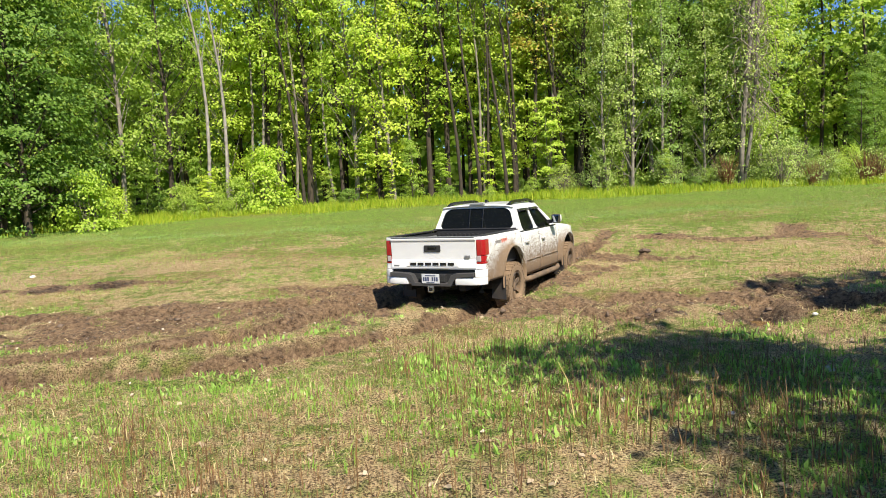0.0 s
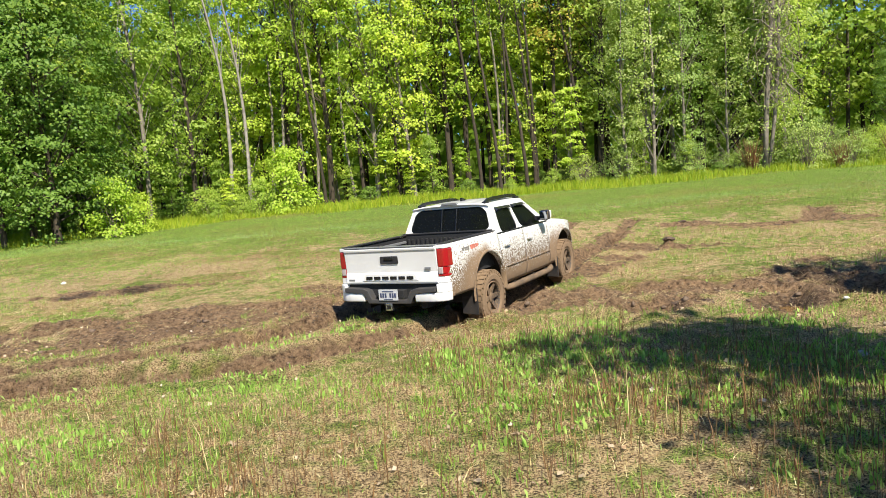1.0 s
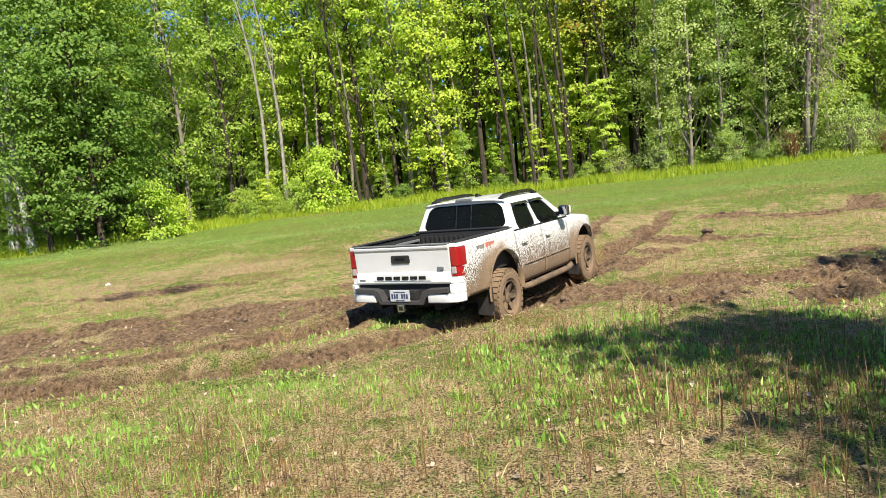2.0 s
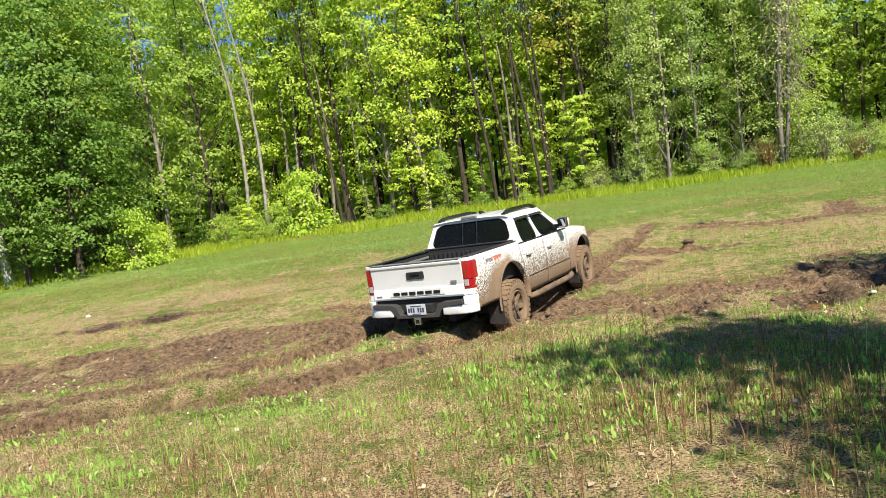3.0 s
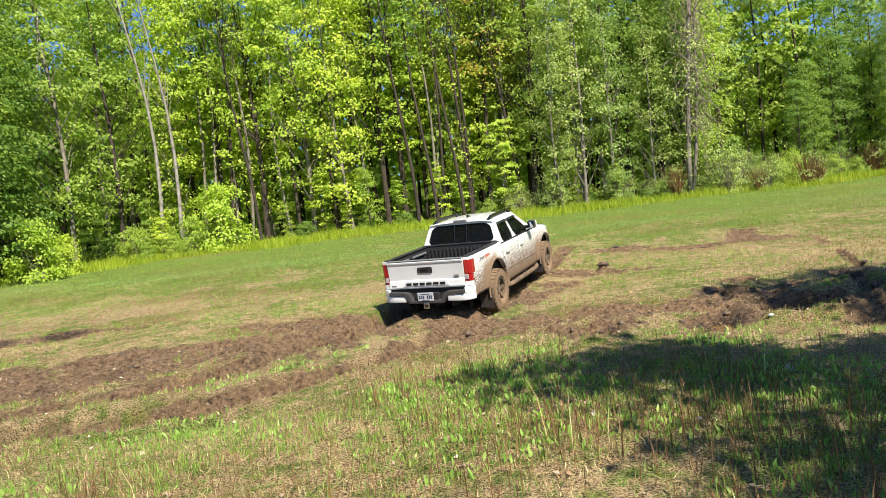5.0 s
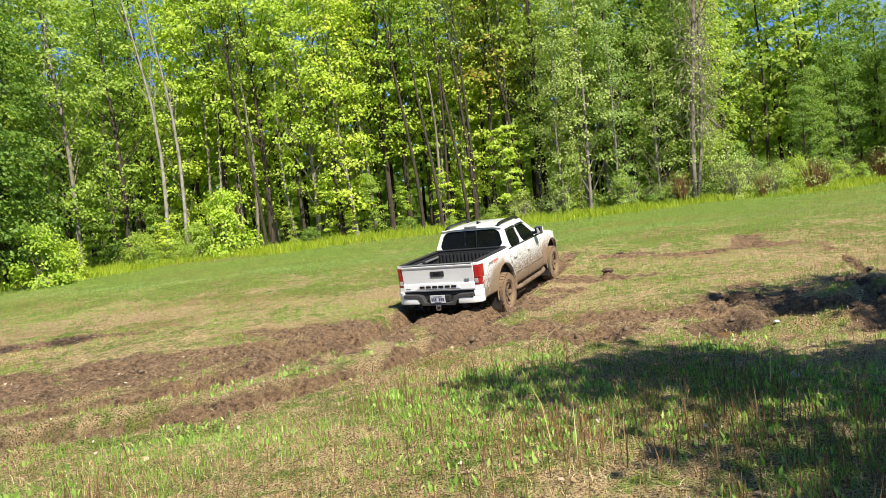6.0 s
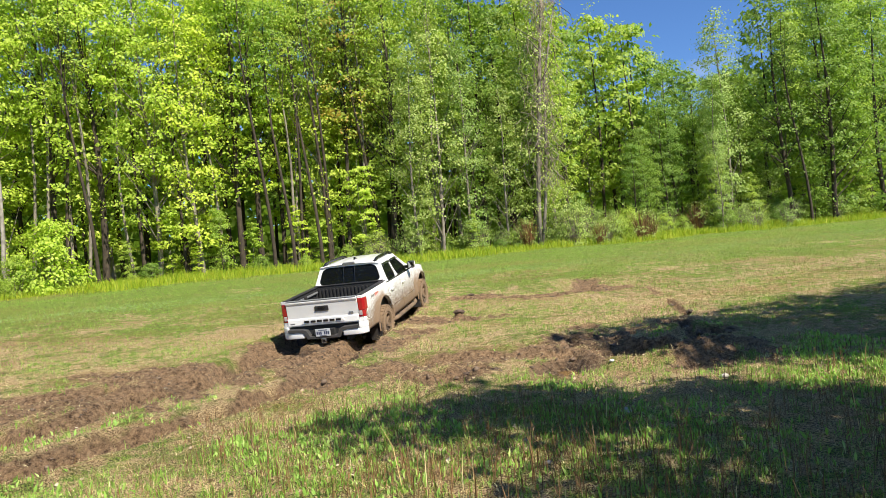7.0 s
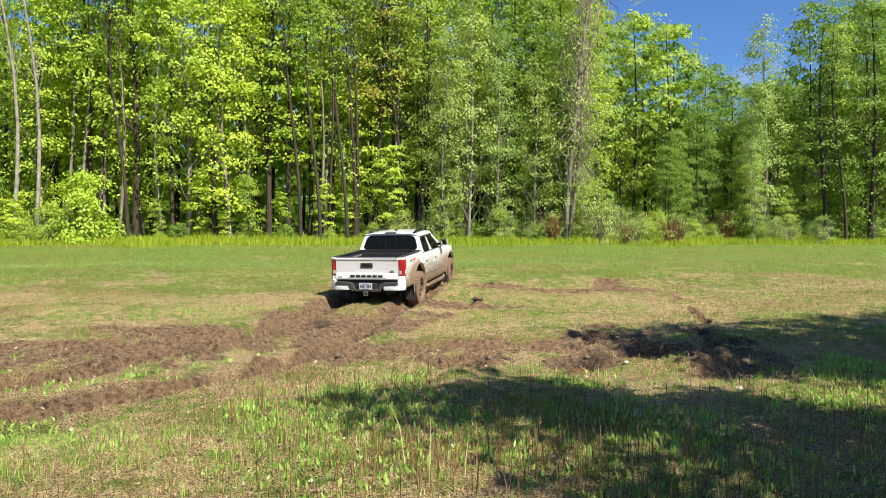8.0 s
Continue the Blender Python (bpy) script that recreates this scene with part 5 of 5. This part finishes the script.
# the dead tree overgrown with hanging vines
dead = tagged(new("dead_tree"), "dead leaning tree overgrown with tangled brown vines", "tree")
bm = bmesh.new()
tube([(0, 0, -0.3), (0.15, 0, 2), (0.45, 0.1, 5), (0.8, 0, 8.5), (1.2, 0, 12), (1.6, 0, 15)], [0.15, 0.12, 0.11, 0.10, 0.07, 0.03], 7, bm)
tube([(0.1, 0, -0.3), (0.55, 0, 2.2), (0.95, 0.2, 5), (1.2, 0.2, 9), (2.2, 0, 13.5)], [0.10, 0.09, 0.08, 0.06, 0.02], 7, bm)
for i in range(16):
    z, a = rng.uniform(5, 14), rng.uniform(0, 6.28)
    b = (0.2 + z * 0.08, 0, z)
    tube([b, (b[0] + math.cos(a) * 0.8, math.sin(a) * 0.6, z + 0.5), (b[0] + math.cos(a) * 1.7, math.sin(a) * 1.2, z + rng.uniform(-0.6, 1.2))], [0.04, 0.025, 0.008], 4, bm, False)
part("trunk", bm, BARK_GREY, dead, smooth=True)
bm = bmesh.new()
for i in range(280):
    z, a = rng.uniform(3.6, 14.5), rng.uniform(0, 6.28)
    r = rng.uniform(0.1, 1.3)
    p = Vector((0.2 + z * 0.08 + math.cos(a) * r, math.sin(a) * r * 0.7, z))
    fall = rng.uniform(0.5, 1.9)
    tube([p, p + Vector((rng.uniform(-.6, .6), rng.uniform(-.4, .4), -fall * 0.45)), p + Vector((rng.uniform(-.8, .8), rng.uniform(-.5, .5), -fall))], [0.022, 0.016, 0.008], 3, bm, False)
part("vine", bm, TWIG, dead, "tangle of dry brown vines")
nrng = np.random.default_rng(77)
vc = np.stack([0.8 + nrng.normal(size=110) * 1.1, nrng.normal(size=110) * 0.8, nrng.uniform(2, 14.5, 110)], 1)
foliage = new("foliage", blade_mesh("foliage", leaves(nrng, vc, np.full(110, 0.5), 26, 0.12, 0.6), (4, [(0, 1, 2, 3)]), LEAF_GREY))
foliage.parent = dead
dead.matrix_basis = pose(14.6, 34.1, float(ground_z(14.6, 34.1, False)))

# trees beside and behind the camera, which shade the field
flat_shade = tree_kind("tree beside the field with a thin flat green crown", 8.8, 0.12, BARK_DARK_SHADED, LEAF_GREEN, 0.80, 2.3, 84, 26, 0.185, 0.30, (0, 0), 41, 18, narrow=0.34, spray=0.62)
broad_shade = tree_kind("spreading tree beside the field with a dense green crown", 9.6, 0.16, BARK_DARK_SHADED, LEAF_DEEP_SHADED, 0.74, 2.3, 130, 28, 0.20, 0.35, (0, 0), 42, 20, narrow=0.62, spray=0.7)
for kind_ob, x, y, s in ((flat_shade, 5.15, 0.55, 1.0), (flat_shade, 6.3, 1.5, 0.72), (broad_shade, 10.0, 3.2, 1.0), (broad_shade, 13.9, 3.2, 1.05), (broad_shade, 17.4, 3.4, 1.1),
                         (broad_shade, 12.2, 1.2, 0.95), (broad_shade, 9.9, 1.9, 0.95), (broad_shade, 6.2, -2.4, 0.9), (broad_shade, 8.3, -2.3, 0.95), (broad_shade, 11.2, -3.4, 0.95)):
    plant(kind_ob, x, y, s, 0.0)
for i in range(22):  # the wood goes on round the field behind the camera
    a = radians(95 + i * 8.2)
    plant(BACK[1 + i % 2], 24 * math.sin(a) + rng.uniform(-1, 1), 18 * math.cos(a) - 3 + rng.uniform(-1, 1), rng.uniform(0.85, 1.05), rng.uniform(0, 360))

# the depth of the wood: dark filler leaves stand in for its shade
far_rng = np.random.default_rng(3)
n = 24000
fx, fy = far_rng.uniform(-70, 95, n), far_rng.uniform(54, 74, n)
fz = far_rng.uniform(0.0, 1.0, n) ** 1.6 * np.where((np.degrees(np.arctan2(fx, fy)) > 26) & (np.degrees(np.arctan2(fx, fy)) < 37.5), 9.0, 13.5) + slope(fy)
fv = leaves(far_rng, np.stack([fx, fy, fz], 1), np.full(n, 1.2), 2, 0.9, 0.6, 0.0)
tagged(new("far_woods", blade_mesh("far_woods", fv, (4, [(0, 1, 2, 3)]), LEAF_DEEP_SHADED)), "coarse dark leaves filling in the shade deeper in the wood", "woods", kind="stuff")
for i, spare in enumerate([ob for group in (*KINDS.values(), SHRUBS.values(), BACK) for ob in group if ob not in USED]):
    plant(spare, -16.0 + i * 3.1, 41.5, 1.0, 50.0 * i)


# ---- grass, stalks and litter ----
grng = np.random.default_rng(9)


def scatter(x0, x1, y0, y1, per_m2, taper=0.0):
    """Points over a stretch of the field, within what the camera can see."""
    n = int((x1 - x0) * (y1 - y0) * per_m2)
    x, y = grng.uniform(x0, x1, n), grng.uniform(y0, y1, n)
    ok = (x > -0.80 * y - 1.5) & (x < 1.15 * y + 1.5)
    return x[ok], y[ok]


def tufts(x0, x1, y0, y1, per_m2, count, radius, keep):
    """Points of blades gathered in tufts."""
    x, y = field(x0, x1, y0, y1, per_m2, keep)
    r = np.repeat(radius * grng.lognormal(0, 0.4, len(x)), count)
    x, y = np.repeat(x, count), np.repeat(y, count)
    return x + grng.normal(size=len(x)) * r, y + grng.normal(size=len(x)) * r


def blades(x, y, height, width, lean=0.45, belly=0.75, lift=0.0):
    """Bent blades of grass as corner points, five to a blade."""
    n = len(x)
    h = height * grng.uniform(0.55, 1.35, n)
    a = grng.uniform(0, 2 * math.pi, n)
    b = grng.uniform(0, 2 * math.pi, n)
    d = np.minimum(np.abs(grng.normal(size=n)) * lean, 0.985) * h
    if lean > 1.5:  # lying flat
        d = grng.uniform(0.94, 0.995, n) * h
    base = np.stack([x, y, ground_z(x, y) - 0.01 + lift], 1)
    across = np.stack([np.cos(a), np.sin(a), np.zeros(n)], 1) * (width * grng.uniform(0.6, 1.3, n))[:, None]
    way = np.stack([np.cos(b), np.sin(b), np.zeros(n)], 1)
    rise = np.sqrt(np.clip(h**2 - d**2, (0.10 * h) ** 2, None))
    mid = base + way * (d * 0.3)[:, None] + np.array([0, 0, 1.0]) * (rise * 0.6)[:, None]
    tip = base + way * d[:, None] + np.array([0, 0, 1.0]) * rise[:, None]
    return np.stack([base - across, base + across, mid - across * belly, mid + across * belly, tip], 1).reshape(-1, 3)


BLADE = (5, [(0, 1, 3, 2), (2, 3, 4)])


def stuff(name, verts, shape, material, label, category):
    return tagged(new(name, blade_mesh(name, verts, shape, material)), label, category, kind="stuff")


def field(x0, x1, y0, y1, density, keep):
    x, y = scatter(x0, x1, y0, y1, density)
    ok = grng.uniform(size=len(x)) < keep(x, y)
    return x[ok], y[ok]


def green_part(x, y):
    p = fbm(x * 0.7, y * 0.7, 41) * 0.6 + fbm(x * 2.6, y * 2.6, 43, 3) * 0.4
    return np.clip((p - 0.435 + np.clip((y - 13) / 60, 0, 0.20)) * 8.0, np.where(y < 9, 0.16, 0.06), 1) * np.clip(1.15 - mud_at(x, y) * 1.9, 0.0, 1)


def dry_part(x, y):
    p = fbm(x * 0.6 + 9, y * 0.6, 47)
    m = mud_at(x, y)
    return np.clip((p - 0.28) * 3.0, 0.15, 1) * np.clip(1.0 - m * 0.75, 0.30, 1) * np.clip((27 - y) / 10, 0.1, 1)


sets = [tufts(-7, 8, 2.6, 8.5, 95, 9, 0.035, green_part), field(-7, 8, 2.6, 8.5, 450, green_part), tufts(-13, 14, 8.5, 15, 42, 9, 0.06, green_part), field(-26, 34, 15, 32, 170, green_part)]
far_dry = field(-24, 32, 12, 27, 170, lambda x, y: np.clip((fbm(x * 0.22 + 4, y * 0.45, 113, 3) - 0.44) * 7, 0.08, 1) * np.clip(1.1 - mud_at(x, y) * 1.5, 0, 1))
vs = [blades(*sets[0], 0.085, 0.0030, 0.95), blades(*sets[1], 0.055, 0.0030, 1.2), blades(*sets[2], 0.075, 0.0046, 0.95), blades(*sets[3], 0.052, 0.0085, 0.9)]
stuff("grass", np.concatenate(vs), BLADE, GRASS_GREEN, "thin green meadow grass in patches", "grass")
sets = [field(-7, 8, 2.6, 8.5, 1300, dry_part), field(-13, 14, 8.5, 15, 480, dry_part)]
half = int(len(sets[0][0]) * 0.88)
vs = [blades(sets[0][0][:half], sets[0][1][:half], 0.10, 0.0026, 2.4), blades(sets[0][0][half:], sets[0][1][half:], 0.09, 0.0019, 1.3), blades(*sets[1], 0.12, 0.0046, 2.4)]
stuff("straw", np.concatenate(vs), BLADE, STRAW, "flattened dry straw and old grass", "straw")


stuff("dry_grass", blades(*far_dry, 0.06, 0.0060, 1.0), BLADE, DRY_MEADOW, "yellowish half-dry grass over the middle of the meadow", "grass")


# distant strip of short blades with the bluish haze put into their colour
pale = field(-26, 34, 22.0, 26.5, 190, lambda x, y: np.clip(1.1 - np.abs(y - 24.2 - 2.0 * (fbm(x * 0.15, y * 0, 117, 2) - 0.5)) / 1.6, 0, 1))
stuff("mown_grass", blades(*pale, 0.055, 0.0075, 1.0), BLADE, HAZY_GRASS, "strip of short grass before the ferns, with haze in its pale colour", "grass")


def broad_part(x, y):
    p = fbm(x * 0.9 + 3, y * 1.2, 53, 3)
    band = np.exp(-(((y - 6.4 - 0.08 * x) / 1.9) ** 2))
    return np.clip((p - 0.50) * 9, 0, 1) * np.clip(band + 0.15, 0, 1) * np.clip(1.0 - mud_at(x, y) * 2.2, 0, 1)


bx, by = tufts(-7, 8, 2.8, 10.5, 75, 6, 0.07, broad_part)
stuff("broad_leaves", blades(bx, by, 0.068, 0.0058, 0.85, 2.1), BLADE, BROADLEAF, "upright pale green broad-leaved plants", "plants")


def stalk_part(x, y):
    p = fbm(x * 0.8 + 5, y * 0.8 + 2, 59, 3)
    return np.clip((p - 0.40) * 4, 0.05, 1) * np.clip(1.0 - mud_at(x, y) * 2.0, 0, 1) * np.clip((8.6 - y) / 3, 0.1, 1)


sx, sy = field(-7, 8, 2.4, 9.5, 100, stalk_part)
cx_, cy_ = field(1.2, 7, 2.4, 5.2, 70, lambda x, y: np.clip((x - 1.0 + (fbm(x, y, 101, 3) - 0.5) * 2) / 1.5, 0, 1))
sx, sy = np.concatenate([sx, cx_]), np.concatenate([sy, cy_])
twig_x, twig_y = np.repeat(sx[::4], 6) + grng.normal(size=len(sx[::4]) * 6) * 0.008, np.repeat(sy[::4], 6)
twigs = blades(twig_x, twig_y, 0.045, 0.0026, 0.9, 1.4, grng.uniform(0.05, 0.22, len(twig_x)))
stuff("stalks", np.concatenate([blades(sx, sy, 0.25, 0.0034, 0.30), twigs]), BLADE, STALK, "dry red-brown weed stalks standing in the grass", "weeds")
sx, sy = field(-8, 9, 2.4, 11, 2.2, stalk_part)
stuff("tall_straw", blades(sx, sy, 0.42, 0.0035, 0.25), BLADE, STRAW, "single tall straw-coloured grass stems", "grass")


def rusty_part(x, y):
    return np.clip((fbm(x * 0.5, y * 0.6, 61, 3) - 0.43) * 5, 0, 1) * np.clip(1.0 - mud_at(x, y) * 1.5, 0, 1)


rx_, ry_ = field(-18, 18, 9, 22, 95, rusty_part)
rn_ = field(-7, 8, 2.4, 9, 420, rusty_part)
stuff("red_grass", np.concatenate([blades(rx_, ry_, 0.085, 0.0042, 1.1), blades(*rn_, 0.09, 0.0028, 0.9)]), BLADE, STALK, "patches of red-brown grass", "grass")


# tall ferns and grass before the wood
def edge_part(x, y):
    line = np.where(x < -19, 27.2, np.where(x < -11, 27.2 + (x + 19) * 0.62, 32.2))
    d = y - line
    return np.clip(d / 1.6 + 0.5 + (fbm(x * 0.6, y * 0.6, 67, 3) - 0.5) * 1.5, 0, 1) * (d < 7)


ex, ey = field(-32, 40, 24.5, 36.5, 260, edge_part)
stuff("fern_belt", blades(ex, ey, 0.34 * (0.45 + 1.1 * fbm(ex * 0.8, ey * 0.8, 97, 3)), 0.011, 0.95), BLADE, GRASS_LUSH, "belt of tall yellow-green ferns before the wood", "ferns")

# fallen leaves and small litter
lx, ly = field(-7, 8, 2.4, 11, 18, lambda x, y: np.clip((fbm(x * 0.9, y * 0.9, 71, 3) - 0.42) * 4, 0.08, 1) * np.clip(1.1 - mud_at(x, y), 0.1, 1))
n = len(lx)
c = np.stack([lx, ly, ground_z(lx, ly) + 0.02], 1)
up = np.array([0, 0, 1.0]) + grng.normal(size=(n, 3)) * 0.35
up /= np.linalg.norm(up, axis=1)[:, None]
a_ = np.cross(up, grng.normal(size=(n, 3)))
a_ /= np.linalg.norm(a_, axis=1)[:, None]
b_ = np.cross(up, a_)
s_ = grng.uniform(0.010, 0.032, (n, 1))
stuff("dead_leaves", np.stack([c - a_ * s_, c - b_ * s_ * 0.7, c + a_ * s_, c + b_ * s_ * 0.7 + up * s_ * 0.4], 1).reshape(-1, 3), (4, [(0, 1, 2, 3)]), DEAD_LEAF,
      "pale dead leaves on the grass", "leaves")

# clods of mud thrown up along the ruts
ico = bmesh.new()
bmesh.ops.create_icosphere(ico, subdivisions=1, radius=1)
ico_v = np.array([v.co[:] for v in ico.verts])
ico_f = [tuple(v.index for v in f.verts) for f in ico.faces]
ico.free()
cx, cy = scatter(-9, 9, 6.5, 19, 110)
keepc = (grng.uniform(size=len(cx)) < np.clip(mud_at(cx, cy) - 0.45, 0, 1) * 1.5)
cx, cy = cx[keepc], cy[keepc]
r = grng.lognormal(-4.45, 0.5, len(cx))
pts = ico_v[None] * (1 + grng.normal(size=(len(cx), len(ico_v), 1)) * 0.38) * r[:, None, None] * grng.uniform(0.5, 1.4, (len(cx), 1, 3)) * np.array([1, 1, 0.7])
pts += np.stack([cx, cy, ground_z(cx, cy) + r * 0.25], 1)[:, None]
clods = blade_mesh("mud_clods", pts.reshape(-1, 3), (len(ico_v), ico_f), plain("clod_mud", (0.13, 0.088, 0.058), 0.8, 0, 0.5, 12, 0.6))
tagged(new("mud_clods", clods), "loose clods of brown mud along the ruts", "mud", kind="stuff")


# upturned sods of dark wet earth
sod_mud = plain("sod_earth", (0.085, 0.055, 0.036), 0.75, 0, 0.55, 18, 0.9)
for i, (x, y, size) in enumerate(((2.2, 8.72, 0.17), (1.86, 8.82, 0.12), (2.62, 8.9, 0.14), (2.95, 8.75, 0.09), (4.0, 13.95, 0.14), (5.75, 7.75, 0.13), (5.3, 8.75, 0.16), (4.62, 8.75, 0.15), 
                                  (7.62, 11.1, 0.15), (7.9, 11.5, 0.11), (7.2, 10.5, 0.16), (6.75, 9.7, 0.13), (8.5, 13.0, 0.08), (9.05, 14.4, 0.08), (6.5, 16.4, 0.12), (7.2, 16.3, 0.1), (5.5, 17.9, 0.12))):
    bm = bmesh.new()
    size *= 0.62
    bmesh.ops.create_icosphere(bm, subdivisions=3, radius=size)
    for v in bm.verts:
        q = v.co / size
        v.co *= 1 + 0.42 * noise.noise(q * 1.3 + Vector((i * 5.0, 2, 0))) + 0.22 * noise.noise(q * 4.0 + Vector((0, i * 3.0, 7)))
        v.co.x *= 1.5
        v.co.z *= 0.55
    me = bpy.data.meshes.new("mud_sod")
    bm.normal_update()
    bm.to_mesh(me)
    bm.free()
    me.materials.append(sod_mud)
    ob = tagged(new("mud_sod", me), "upturned sod of dark wet earth beside the ruts", "mud clod", "sods torn out of the meadow")
    ob.matrix_basis = pose(x, y, float(ground_z(x, y)) + size * 0.12, 0, 0, i * 47)

# pale stones in the grass
STONE = plain("pale_stone", (0.42, 0.37, 0.31), 0.85, 0, 0.25, 14, 0.5)
WHITE_STONE = plain("white_stone", (0.62, 0.60, 0.56), 0.85, 0, 0.2, 14, 0.4)
for i, (x, y, size, mat, label) in enumerate(((3.21, 5.8, 0.055, STONE, "pale rounded stone lying in the grass"), (-9.74, 15.8, 0.06, WHITE_STONE, "small white stone at the puddle's edge"),
                                              (4.28, 8.0, 0.035, WHITE_STONE, "small white pebble beside a mud hole"), (2.0, 4.9, 0.03, STONE, "small pale pebble in dry grass"),
                                              (-1.5, 3.6, 0.028, WHITE_STONE, "small white pebble in dry grass"), (4.9, 6.6, 0.05, STONE, "grey stone on trampled straw"))):
    bm = bmesh.new()
    bmesh.ops.create_icosphere(bm, subdivisions=2, radius=size)
    for v in bm.verts:
        v.co *= 1 + 0.35 * noise.noise(v.co * (1.1 / size) + Vector((i * 7.0, 0, 0)))
        v.co.z *= 0.6
    me = bpy.data.meshes.new("stone")
    bm.normal_update()
    bm.to_mesh(me)
    bm.free()
    me.materials.append(mat)
    ob = tagged(new("stone", me), label, "stone")
    ob.matrix_basis = pose(x, y, float(ground_z(x, y)) + size * 0.25, 0, 0, i * 40)

# standing water in the lowest hollows
water = Nodes("muddy_water")
water.set(base_color=(0.15, 0.085, 0.03), roughness=0.08, specular_ior_level=0.5)
water.bump(water.noise(6, 3), 0.05, 0.01)
for x, y, rx, ry, drop in ((3.85, 8.45, 0.50, 0.24, 0.06),):
    bm = bmesh.new()
    ring = [bm.verts.new((rx * math.cos(a) * (1 + 0.2 * math.sin(3 * a)), ry * math.sin(a) * (1 + 0.2 * math.cos(2 * a)), 0)) for a in [2 * math.pi * k / 28 for k in range(28)]]
    bm.faces.new(ring)
    me = bpy.data.meshes.new("puddle")
    bm.normal_update()
    bm.to_mesh(me)
    bm.free()
    me.materials.append(water.mat)
    ob = tagged(new("puddle", me), "shallow puddle of brown muddy water", "puddle", kind="structure")
    ob.matrix_basis = pose(x, y, float(ground_z(x, y, False)) + 0.09 - drop, 0, 0, -5)


# ---- what moves ----
def motions():
    walk(truck, [(t, pose(x, y, z, rx, ry, rz)) for t, x, y, z, rx, ry, rz in TRUCK_WAY])
    ts = [r[0] for r in TRUCK_WAY]
    along = [(r[1] - 0.12) * WAY[0] + (r[2] - 11.6) * WAY[1] for r in TRUCK_WAY]
    turn, spin, last = 0.0, [], along[0]
    for i in range(81):
        t = i / 10
        now = float(np.interp(t, ts, along))
        slip = 1.15 if now <= last else 2.1  # the tyres slip in the mud when they pull
        turn -= math.degrees((now - last) / TYRE_R) * slip
        last = now
        spin.append((t, turn))
    for ob, x, y in WHEELS:
        rear = 1.0 if y == 0.0 else 0.0  # the rear axle hangs down in the ruts until the truck climbs out
        walk(ob, [(t, pose(x, y, -0.07 * rear * float(np.interp(t, (4.4, 5.0), (1.0, 0.0))), a)) for t, a in spin])


motions()
